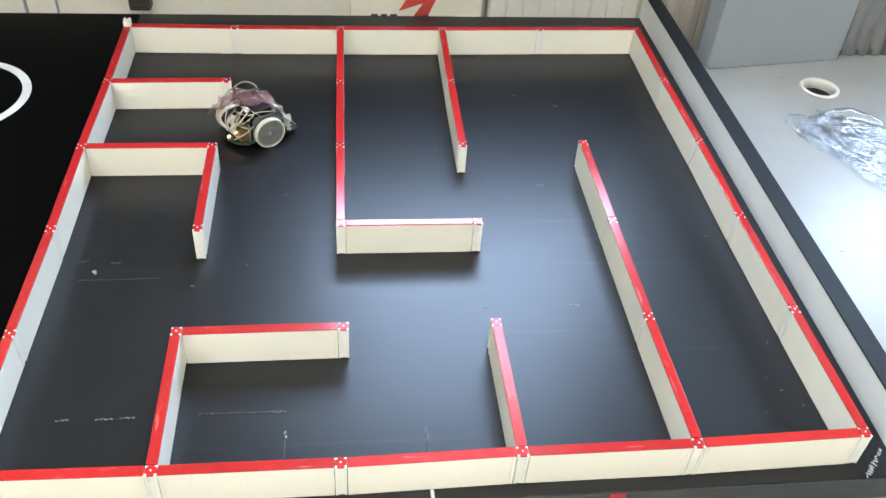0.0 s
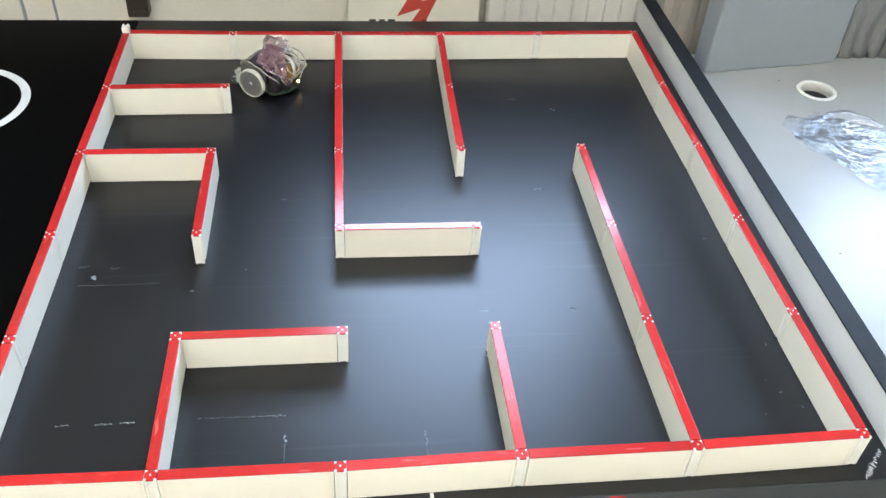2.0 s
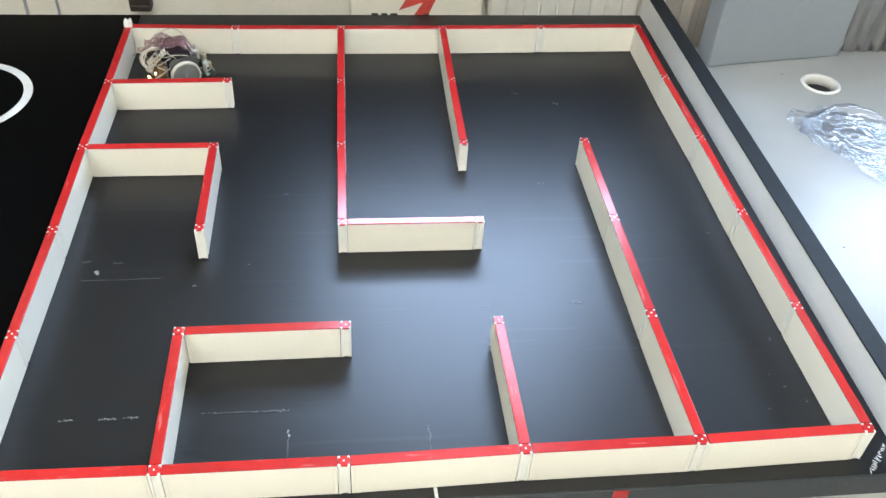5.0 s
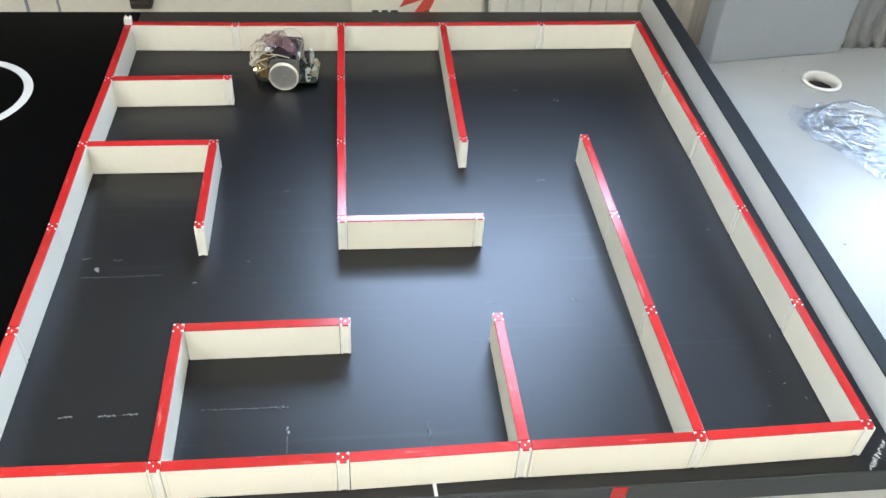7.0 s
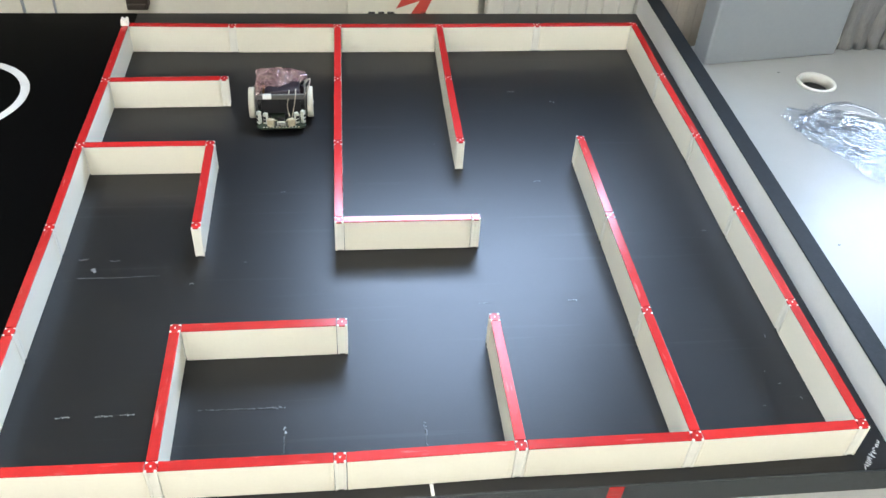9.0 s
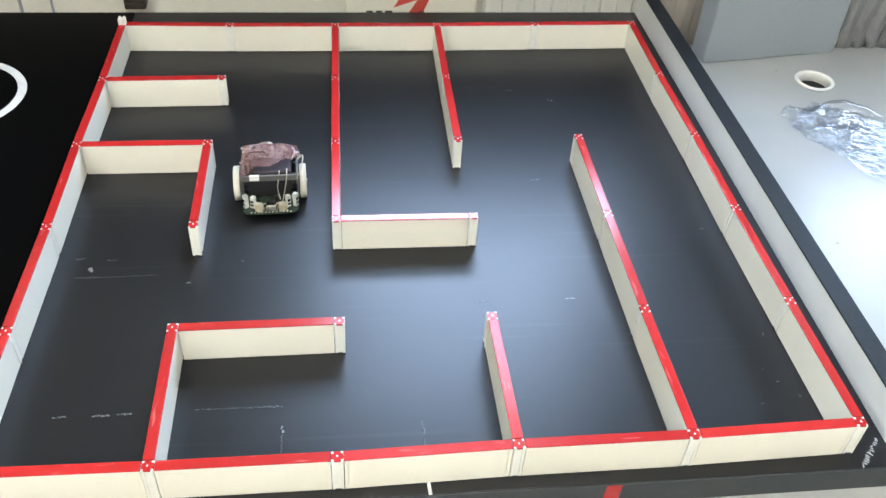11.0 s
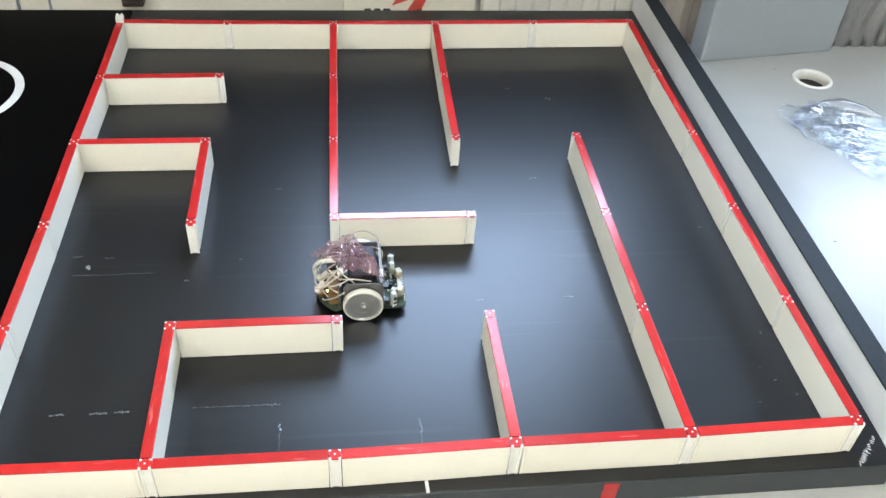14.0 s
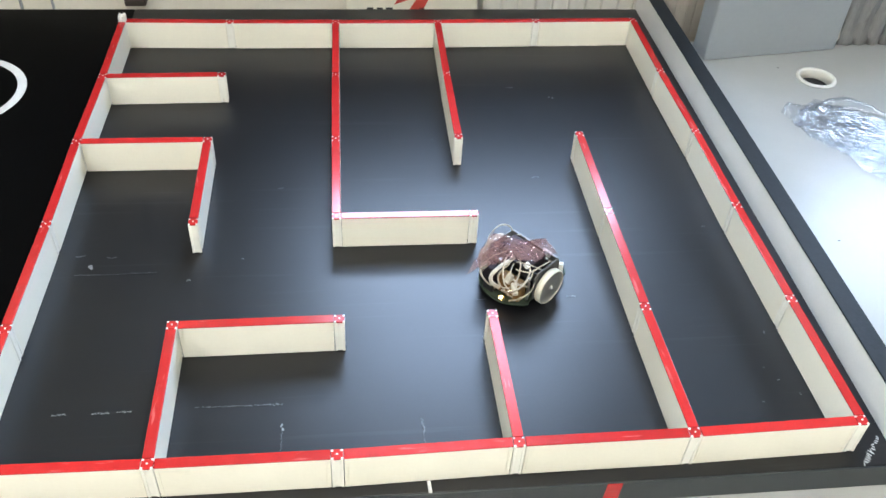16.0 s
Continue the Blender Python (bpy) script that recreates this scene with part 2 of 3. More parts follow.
    geo = bmesh.ops.create_cone(bm, cap_ends=True, segments=seg, radius1=r, radius2=r if r2 is None else r2, depth=length)
    vs = geo["verts"]
    turn = {"Z": Matrix(), "X": Matrix.Rotation(math.pi / 2, 4, "Y"), "Y": Matrix.Rotation(math.pi / 2, 4, "X")}[axis]
    if bevel:
        es = [e for e in {e for v in vs for e in v.link_edges} if len(e.link_faces) == 2 and e.calc_face_angle(0) > 1.0]
        res = bmesh.ops.bevel(bm, geom=es, offset=bevel, segments=2, affect="EDGES", profile=0.5)
        vs = list({v for f in res["faces"] for v in f.verts} | {v for v in vs if v.is_valid})
    t = Matrix.Translation(at) @ turn
    for v in vs:
        v.co = t @ v.co
    return bm


def lathe(bm, profile, seg=48, axis="X", at=(0, 0, 0)):
    """Turn a closed profile of (along, radius) round an axis."""
    rings = []
    for i in range(seg):
        a = 2 * math.pi * i / seg
        ring = []
        for u, r in profile:
            p = (u, r * math.cos(a), r * math.sin(a)) if axis == "X" else (r * math.cos(a), r * math.sin(a), u)
            ring.append(bm.verts.new(Vector(p) + Vector(at)))
        rings.append(ring)
    n = len(profile)
    for i in range(seg):
        a, b = rings[i], rings[(i + 1) % seg]
        for j in range(n):
            bm.faces.new((a[j], a[(j + 1) % n], b[(j + 1) % n], b[j]))
    return bm


def tube(bm, pts, r, seg=8, steps=8):
    """A round wire along a smooth line through pts."""
    pts = [Vector(p) for p in pts]
    ext = [pts[0] * 2 - pts[1]] + pts + [pts[-1] * 2 - pts[-2]]
    line = []
    for i in range(1, len(ext) - 2):
        p0, p1, p2, p3 = ext[i - 1:i + 3]
        for k in range(steps):
            t = k / steps
            line.append(0.5 * (2 * p1 + (p2 - p0) * t + (2 * p0 - 5 * p1 + 4 * p2 - p3) * t * t + (3 * p1 - p0 - 3 * p2 + p3) * t ** 3))
    line.append(pts[-1])
    prev = None
    up = Vector((0.13, 0.31, 0.94))
    for i, p in enumerate(line):
        d = (line[min(i + 1, len(line) - 1)] - line[max(i - 1, 0)]).normalized()
        s = d.cross(up).normalized()
        u = s.cross(d)
        ring = [bm.verts.new(p + r * (math.cos(a) * s + math.sin(a) * u)) for a in (2 * math.pi * k / seg for k in range(seg))]
        if prev:
            for k in range(seg):
                bm.faces.new((prev[k], prev[(k + 1) % seg], ring[(k + 1) % seg], ring[k]))
        else:
            bm.faces.new(ring)
        prev = ring
    bm.faces.new(list(reversed(prev)))
    return bm


def prism(bm, outline, z0, z1, m=None):
    """An upright block over a closed outline of (x, y)."""
    lo = [bm.verts.new((x, y, z0)) for x, y in outline]
    hi = [bm.verts.new((x, y, z1)) for x, y in outline]
    bm.faces.new(lo)
    bm.faces.new(hi)
    n = len(outline)
    for i in range(n):
        bm.faces.new((lo[i], lo[(i + 1) % n], hi[(i + 1) % n], hi[i]))
    if m is not None:
        for v in lo + hi:
            v.co = m @ v.co
    return bm


def piece(name, label, category, size, at, material, bevel=0.002, m=None, kind="structure"):
    ob = part(name, box(bmesh.new(), size, (0, 0, 0), bevel), material)
    ob.matrix_basis = Matrix.Translation(at) @ (m or Matrix())
    return tagged(ob, label, category, kind=kind)


# ---- the room ----
FLOOR_Z, CEIL_Z = -0.76, 1.95
X0, X1, Y0, Y1 = -2.2, 2.6, -3.2, 1.16
piece("floor", "worn grey linoleum floor under the tables", "floor", (X1 - X0 + 0.4, Y1 - Y0 + 0.6, 0.1), ((X0 + X1) / 2, (Y0 + Y1) / 2, FLOOR_Z - 0.05), M_floor, 0)
piece("ceiling", "plain white painted ceiling", "ceiling", (X1 - X0 + 0.4, Y1 - Y0 + 0.6, 0.1), ((X0 + X1) / 2, (Y0 + Y1) / 2, CEIL_Z + 0.05), M_ceil, 0)
H = CEIL_Z - FLOOR_Z
ZM = (CEIL_Z + FLOOR_Z) / 2
piece("wall_west", "plain cream painted wall", "wall", (0.1, Y1 - Y0, H), (X0 - 0.05, (Y0 + Y1) / 2, ZM), M_wall, 0)
piece("wall_east", "plain cream painted wall", "wall", (0.1, Y1 - Y0, H), (X1 + 0.05, (Y0 + Y1) / 2, ZM), M_wall, 0)
piece("wall_south", "plain cream painted wall", "wall", (X1 - X0, 0.1, H), ((X0 + X1) / 2, Y0 - 0.05, ZM), M_wall, 0)
# the window wall, with its opening
WZ0, WZ1 = 0.60, 1.56
WINDOWS = ((0.33, 1.32), (1.60, 2.55))
wall_n = thing("wall_north", "unseen wall with two windows, coloured dark so the board mirrors it dim", "wall", kind="structure")
# unseen two-tone split: dark below, cream above, shaping what the board reflects
BAND = 0.76
for a, b, c, d in ((X0, 0.33, FLOOR_Z, BAND), (1.32, 1.60, FLOOR_Z, BAND), (2.55, X1, FLOOR_Z, BAND), (0.33, 1.32, FLOOR_Z, WZ0), (1.60, 2.55, FLOOR_Z, 0.45)):
    part("wall_section", box(bmesh.new(), (b - a, 0.2, d - c), ((a + b) / 2, Y1 + 0.1, (c + d) / 2)), M_upper, wall_n)
for a, b, c, d in ((X0, 0.33, BAND, CEIL_Z), (1.32, 1.60, BAND, CEIL_Z), (2.55, X1, BAND, CEIL_Z), (0.33, 1.32, WZ1, CEIL_Z), (1.60, 2.55, 0.90, CEIL_Z)):
    part("wall_section", box(bmesh.new(), (b - a, 0.2, d - c), ((a + b) / 2, Y1 + 0.1, (c + d) / 2)), M_wall, wall_n, "unseen cream upper wall, added to lighten the board's reflection")
for k, (wa, wb) in enumerate(WINDOWS):
    mid = (wa + wb) / 2
    wd = thing("window_%d" % (k + 1), "white framed window with bright daylight behind", "window", kind="structure")
    low, top = (WZ0, WZ1) if k == 0 else (0.45, 0.90)
    for z in (low + 0.02, top - 0.02):
        part("window_frame", box(bmesh.new(), (wb - wa, 0.05, 0.04), (mid, Y1 + 0.155, z), 0.004), M_frame, wd)
    for x in (wa + 0.02, wb - 0.02):
        part("window_frame", box(bmesh.new(), (0.04, 0.05, top - low - 0.084), (x, Y1 + 0.155, (low + top) / 2), 0.004), M_frame, wd)
    part("window_sill", box(bmesh.new(), (wb - wa + 0.06, 0.10, 0.025), (mid, Y1 - 0.02, low - 0.0145), 0.005), M_frame, wd)

dado = piece("wall_dado", "cream painted lower wall panel behind the table", "panel", (X1 - X0, 0.012, 0.84), ((X0 + X1) / 2, Y1 - 0.0065, FLOOR_Z + 0.42), M_wall, 0.001)

# ceiling lights over the room
for i, (x, y) in enumerate(((-1.15, -0.7), (0.55, -0.75), (-1.15, -1.9), (0.55, -2.1))):
    lamp = thing("ceiling_light", "square ceiling light with a white diffuser", "ceiling light", pose(x, y, CEIL_Z), group="ceiling lights")
    part("diffuser", box(bmesh.new(), (0.58, 0.58, 0.012), (0, 0, -0.03), 0.003), M_tube, lamp, "glowing white diffuser")
    fr = bmesh.new()
    for sx, sy, px, py in ((0.62, 0.02, 0, 0.302), (0.62, 0.02, 0, -0.302), (0.02, 0.584, 0.302, 0), (0.02, 0.584, -0.302, 0)):
        box(fr, (sx, sy, 0.04), (px, py, -0.0205), 0.002)
    part("frame", fr, M_frame, lamp)

# batten and low panel joints on the wall behind the table, and a dark bracket
for x, w in ((-0.239, 0.005), (-0.180, 0.004)):
    part("trim", box(bmesh.new(), (w, 0.008, 0.6), (x, Y1 - 0.0145, -0.2), 0.002), M_pier).matrix_basis = Matrix()
for ob in [o for o in scene.objects if o.name.startswith("trim")]:
    tagged(ob, "thin grey joint strip on the cream wall", "trim", kind="structure")
br = thing("wall_bracket", "small dark brown plastic bracket on the cream wall", "bracket", pose(-0.018, Y1 - 0.0125, -0.037))
part("body", box(bmesh.new(), (0.041, 0.03, 0.07), (0, -0.0145, 0.036), 0.004), M_brown, br)
part("lip", box(bmesh.new(), (0.036, 0.006, 0.012), (0, -0.031, 0.010), 0.002), M_brown, br)


def radiator():
    rad = thing("radiator", "cream enamelled ribbed panel radiator under the window", "radiator", pose(0.66, Y1 - 0.072, -0.52))
    n, pitch = 14, 0.0335
    for i in range(n):
        bm = box(bmesh.new(), (pitch - 0.0018, 0.026, 0.54), (pitch * (i + 0.5), 0.0, 0.30), 0.0035, seg=3)
        part("rib", bm, M_rad, rad)
    part("back_panel", box(bmesh.new(), (n * pitch, 0.024, 0.56), (n * pitch / 2, 0.0035, 0.30), 0.004), M_rad, rad)
    part("bottom_rail", box(bmesh.new(), (n * pitch, 0.03, 0.03), (n * pitch / 2, 0.0, 0.012), 0.006), M_rad, rad)
    for x in (0.06, n * pitch - 0.06):
        part("mount", box(bmesh.new(), (0.03, 0.06, 0.04), (x, 0.035, 0.3), 0.003), M_rad, rad)


radiator()


def sign():
    s = thing("warning_sign", "cream warning sign with a red lightning bolt behind the table", "sign", pose(0.518, 1.095, -0.36, -2))
    part("card", box(bmesh.new(), (0.262, 0.005, 0.50), (0, 0, 0.25), 0.002), M_sign, s)
    bolt = [(0.020, 0.440), (-0.009, 0.381), (-0.035, 0.337), (0.013, 0.354), (-0.002, 0.331), (-0.014, 0.310), (0.014, 0.310), (0.025, 0.331), (0.045, 0.376), (0.0125, 0.368), (0.0226, 0.381), (0.055, 0.440)]
    part("lightning_bolt", prism(bmesh.new(), bolt, 0.0026, 0.0036, Matrix.Rotation(math.pi / 2, 4, "X")), M_signred, s, "red printed lightning bolt")
    for i, (x, w) in enumerate(((-0.083, 0.013), (-0.064, 0.012), (-0.045, 0.014), (0.02, 0.010))):
        part("print_bar", box(bmesh.new(), (w, 0.001, 0.022), (x, -0.0031, 0.3195)), M_ink, s, "black lettering")
    for x, w in ((0.053, 0.012), (0.068, 0.010)):
        part("print_bar", box(bmesh.new(), (w, 0.001, 0.03), (x, -0.0031, 0.3885)), M_ink, s, "black lettering")
    part("foot", box(bmesh.new(), (0.20, 0.04, 0.40), (0, 0.01, -0.2), 0.003), M_sign, s)


sign()

# pier and curtains beside the desk
pier = piece("wall_pier", "smooth pale grey pier standing behind the desk in the window's shade", "pier", (0.276, 0.05, CEIL_Z + 0.018), (1.1725, 0.910, CEIL_Z / 2 - 0.009), M_pier, 0.004, Matrix.Rotation(radians(8.2), 4, "Z"))


def curtain(x0, x1, y, folds, label, foot, head, swing, cloth):
    n = 160
    bm = bmesh.new()
    rows = []
    for k in range(13):
        z = foot + (head - foot) * k / 12
        row = []
        for i in range(n + 1):
            u = i / n
            ph = 2 * math.pi * folds * (u + 0.012 * math.sin(9 * u + 0.4 * k))
            row.append(bm.verts.new((x0 + (x1 - x0) * u + 0.004 * math.sin(2 * ph), y + swing * math.sin(ph) + 0.3 * swing * math.sin(2.7 * ph + k * 0.2), z)))
        rows.append(row)
    for a, b in zip(rows, rows[1:]):
        for i in range(n):
            bm.faces.new((a[i], a[i + 1], b[i + 1], b[i]))
    ob = part("curtain", bm, cloth, smooth=True)
    ob.modifiers.new("thick", "SOLIDIFY").thickness = 0.002
    return tagged(ob, label, "curtain", group="curtains")


curtain(0.99, 1.29, 1.02, 9, "cloth curtain in shallow folds by the radiator, coloured lighter beige against the shade", FLOOR_Z + 0.005, CEIL_Z - 0.03, 0.003, M_curtain_lifted)
curtain(1.325, 2.2, 0.924, 30, "grey cloth curtain hanging in folds behind the desk", -0.017, 0.20, 0.0035, M_curtain)

# ---- tables ----
board = thing("maze_board", "matt black painted maze board with scuffs on a desk", "board")
part("top_board", box(bmesh.new(), (0.9695, 1.0595, 0.036), (0.48525, 0.50725, -0.018), 0.0006), M_board, board)
part("front_edge", box(bmesh.new(), (0.9695, 0.0018, 0.0352), (0.48525, -0.0235, -0.0182), 0.0005), M_lip, board, "black painted plywood edge with streaks")
# board left of the maze, split off only to carry the darkened colour
field = thing("ring_board", "black board top left of the maze, coloured darker for its dim tone", "board")
part("top_board", box(bmesh.new(), (1.2295, 1.0595, 0.036), (-0.61525, 0.50725, -0.018), 0.0006), M_field, field)
part("front_edge", box(bmesh.new(), (1.2295, 0.0018, 0.0352), (-0.61525, -0.0235, -0.0182), 0.0005), M_lip, field, "black painted plywood edge with streaks")
under = thing("desk", "light grey laminate desk under the black maze table top", "desk")
part("desktop", box(bmesh.new(), (2.15, 1.28, 0.024), (-0.091, 0.385, -0.0488), 0.002), M_desk, under)
for x in (-1.12, 0.88):
    part("side_panel", box(bmesh.new(), (0.025, 1.1, 0.698), (x, 0.40, -0.4105), 0.002), M_desk, under)
tape = part("red_tape", box(bmesh.new(), (0.0165, 0.0006, 0.0340), (0.6425, -0.0248, -0.0180), 0, Matrix.Rotation(radians(3), 4, "Y")), M_red)
tagged(tape, "short strip of red tape on the table's black front edge", "tape")

brd = thing("border_board", "white board rail with a black top edge along the table", "rail", pose(0.9595, -0.12, 0, 0, 0, 0.35))
part("rail", box(bmesh.new(), (0.024, 1.16, 0.0855), (0.012, 0.58, 0.0065), 0.001), M_border, brd)
part("edge_band", box(bmesh.new(), (0.0262, 1.161, 0.003), (0.012, 0.58, 0.0507), 0.0008), M_border_top, brd, "black top edge band")

DZ = -0.018
desk = thing("desk", "light grey laminate desk beside the black table", "desk")
bm = bmesh.new()
# desk top with a round cable hole
cx, cy, hole, seg = 1.231, 0.802, 0.030, 40
outer = []
x0, x1, y0, y1 = 0.988, 2.3, -0.60, 0.94
for i in range(seg):
    a = 2 * math.pi * i / seg
    dx, dy = math.cos(a), math.sin(a)
    s = min(((x1 - cx) / dx if dx > 0 else (x0 - cx) / dx) if abs(dx) > 1e-9 else 9, ((y1 - cy) / dy if dy > 0 else (y0 - cy) / dy) if abs(dy) > 1e-9 else 9)
    outer.append((cx + dx * s, cy + dy * s))
top_o = [bm.verts.new((x, y, DZ)) for x, y in outer]
bot_o = [bm.verts.new((x, y, DZ - 0.024)) for x, y in outer]
top_i = [bm.verts.new((cx + hole * math.cos(2 * math.pi * i / seg), cy + hole * math.sin(2 * math.pi * i / seg), DZ)) for i in range(seg)]
bot_i = [bm.verts.new((v.co.x, v.co.y, DZ - 0.024)) for v in top_i]
for i in range(seg):
    j = (i + 1) % seg
    bm.faces.new((top_i[i], top_i[j], top_o[j], top_o[i]))
    bm.faces.new((bot_i[i], bot_i[j], bot_o[j], bot_o[i]))
    bm.faces.new((top_i[i], top_i[j], bot_i[j], bot_i[i]))
    bm.faces.new((top_o[i], top_o[j], bot_o[j], bot_o[i]))
part("desktop", bm, M_desk, desk)
for x in (1.06, 2.22):
    part("side_panel", box(bmesh.new(), (0.025, 0.8, 0.716), (x, 0.30, -0.4025), 0.002), M_desk, desk)
gr = part("cable_grommet", lathe(bmesh.new(), [(0.0004, 0.0282), (0.0028, 0.0292), (0.0036, 0.0318), (0.0024, 0.0350), (0.0004, 0.0358), (0.0004, 0.0297), (-0.022, 0.0296), (-0.022, 0.0279)], 48, "Z"), M_grommet, smooth=True)
gr.matrix_basis = pose(cx, cy, DZ)
# black disc closing the hole, in place of the shade down inside it
part("hole_plug", rod(bmesh.new(), 0.0278, 0.002, (0, 0, -0.0165), seg=32), M_dark, gr, "dark disc added for the shade inside the hole")
tagged(gr, "white plastic cable grommet ring set in the desk top", "grommet")

# ---- things lying on the tables ----


def film_sheet(corners, n, seed, height, swell, wave, floor_z):
    """A slack film between four corners: long soft folds running one way, finer creases near the rim."""
    a, b, c, d = [Vector(p) for p in corners]
    run = ((b - a) + (c - d)).normalized()
    side = Vector((-run.y, run.x, 0))
    bm, grid = bmesh.new(), []
    for i in range(n + 1):
        row = []
        for j in range(n + 1):
            u, v = i / n, j / n
            p = a * (1 - u) * (1 - v) + b * u * (1 - v) + c * u * v + d * (1 - u) * v
            s, t = p.dot(run), p.dot(side)
            fold = noise.noise(Vector((s * 13 + seed, t * 52 + 2.5 * noise.noise(Vector((s * 14, t * 14, seed))), seed)))
            fold = 0.8 * fold + 0.55 * (1 - 2.6 * abs(noise.noise(Vector((s * 26 + 3, t * 85 + 3 * noise.noise(Vector((s * 30, t * 30, seed))), seed * 1.3)))))
            fine = abs(noise.noise(Vector((s * 70, t * 120, seed * 2.1))))
            rim = 1 - (16 * u * (1 - u) * v * (1 - v)) ** 0.5
            p.z += height * (0.6 + fold) + height * (0.10 + 0.9 * rim) * (0.4 - fine) + swell * (1 - rim)
            q = Vector((p.x * 22, p.y * 22, seed))
            p += rim * wave * Vector((noise.noise(q), noise.noise(q + Vector((4, 7, 1))), 0))
            p.z = max(p.z, floor_z)
            row.append(bm.verts.new(p))
        grid.append(row)
    for i in range(n):
        for j in range(n):
            bm.faces.new((grid[i][j], grid[i + 1][j], grid[i + 1][j + 1], grid[i][j + 1]))
    return bm


bag = thing("clear_plastic_bag", "crumpled clear plastic bag lying on the grey desk", "bag")
for k in (0, 1):
    z = DZ + 0.0012 + 0.0022 * k
    bm = film_sheet(((1.118, 0.652, z), (1.205, 0.500, z), (1.372, 0.600, z), (1.185, 0.722, z)), 90, (3.1, 8.4)[k], (0.0024, 0.0042)[k], 0.004 * k, 0.010, DZ + 0.0006 + 0.0006 * k)
    part("film_layer", bm, M_clear, bag, smooth=True).visible_shadow = False
bm = film_sheet(((1.113, 0.690, DZ + 0.003), (1.135, 0.640, DZ + 0.004), (1.185, 0.690, DZ + 0.005), (1.135, 0.716, DZ + 0.003)), 40, 6.3, 0.004, 0.004, 0.010, DZ + 0.0016)
part("film_corner", bm, M_clear, bag, smooth=True).visible_shadow = False
# curled flap standing along the far edge
bm = bmesh.new()
rows = []
for i in range(33):
    u = i / 32
    base = Vector((1.178, 0.700, 0)).lerp(Vector((1.300, 0.668, 0)), u) + Vector((0.004, 0.024, 0)) * math.sin(math.pi * u)
    row = []
    for j in range(13):
        a = math.pi * j / 12
        r = 0.004 + 0.012 * math.sin(math.pi * u) ** 0.8
        row.append(bm.verts.new((base.x + 0.2 * r * math.cos(a), base.y + r * math.cos(a) + 0.001 * math.sin(9 * u + j), DZ + 0.002 + 0.8 * r * math.sin(a) + 0.0008 * math.sin(23 * u + 0.6 * j))))
    rows.append(row)
for p, q in zip(rows, rows[1:]):
    for j in range(12):
        bm.faces.new((p[j], p[j + 1], q[j + 1], q[j]))
part("folded_flap", bm, M_clear, bag, smooth=True).visible_shadow = False

# painted ring on the black top
ring = part("painted_ring", lathe(bmesh.new(), [(0.0002, 0.0975), (0.0002, 0.1115), (0.0008, 0.1113), (0.0008, 0.0977)], 96, "Z"), M_ring)
ring.matrix_basis = pose(-0.2385, 0.752, 0)
tagged(ring, "white painted ring line on the black table top", "marking", kind="structure")


def mark(x, y, w, d, material, seed, turn=0.0, flecks=0):
    """A smeared mark of broken flecks with uneven outlines, a hair above the board."""
    rnd = random.Random(seed)
    bm = bmesh.new()
    along, across = max(w, d), min(w, d)
    flecks = flecks or max(1, min(22, int(along / max(across, 0.002) * 2.2)))
    for f in range(flecks):
        if flecks == 1:
            u, v, lw, lh = 0.0, 0.0, along, across
        else:
            u = along * ((f + 0.5) / flecks - 0.5) + rnd.uniform(-0.2, 0.2) * along / flecks
            v, lw, lh = rnd.uniform(-0.32, 0.32) * across, along / flecks * rnd.uniform(0.5, 1.5), across * rnd.uniform(0.25, 0.8)
        vs = []
        for i in range(9):
            a = 2 * math.pi * i / 9
            k = 0.65 + 0.6 * rnd.random()
            p, q = u + lw / 2 * k * math.cos(a), v + lh / 2 * k * math.sin(a)
            vs.append((p, q) if w >= d else (-q, p))
        prism(bm, vs, 0.0002, 0.00045 + 0.00001 * f)
    ob = part("scuff_mark", bm, material)
    ob.matrix_basis = pose(x, y, 0, 0, 0, turn)
    return tagged(ob, "pale scuff mark on the black board", "mark", group="scuff marks")


for i, (x, y, w, d, f, turn) in enumerate((
        (0.063, 0.0995, 0.015, 0.0035, 0, 3), (0.106, 0.099, 0.018, 0.003, 0, 0), (0.130, 0.0995, 0.015, 0.0035, 0, 3),
        (0.243, 0.100, 0.078, 0.0022, 1, -1), (0.290, 0.0995, 0.018, 0.004, 1, 2), (0.2995, 0.068, 0.0045, 0.009, 0, 0),
        (0.299, 0.050, 0.0022, 0.024, 1, 0), (0.4505, 0.062, 0.0032, 0.018, 1, 4), (0.720, 0.718, 0.0075, 0.006, 0, 0),
        (0.655, 0.750, 0.012, 0.006, 1, 0), (0.654, 0.500, 0.012, 0.004, 1, 10), (0.051, 0.331, 0.008, 0.009, 0, 30),
        (0.036, 0.353, 0.012, 0.004, 1, 5), (0.075, 0.349, 0.012, 0.004, 1, 0), (0.176, 0.302, 0.006, 0.003, 0, 0),
        (0.654, 0.250, 0.012, 0.0026, 0, 2), (0.882, 0.175, 0.005, 0.006, 1, 0),
        (0.871, 0.101, 0.004, 0.004, 0, 0), (0.888, 0.078, 0.003, 0.004, 0, 0), (0.871, 0.379, 0.006, 0.004, 1, 0),
        (0.284, 0.487, 0.008, 0.004, 1, 0), (0.10, 0.318, 0.07, 0.0016, 1, 1), (0.05, 0.318, 0.03, 0.002, 1, 0),
        (0.86, 0.12, 0.003, 0.003, 1, 0), (0.84, 0.07, 0.004, 0.002, 1, 0), (0.76, 0.018, 0.003, 0.002, 1, 0),
        (0.24, 0.34, 0.003, 0.003, 0, 0), (0.51, 0.60, 0.003, 0.003, 1, 0), 
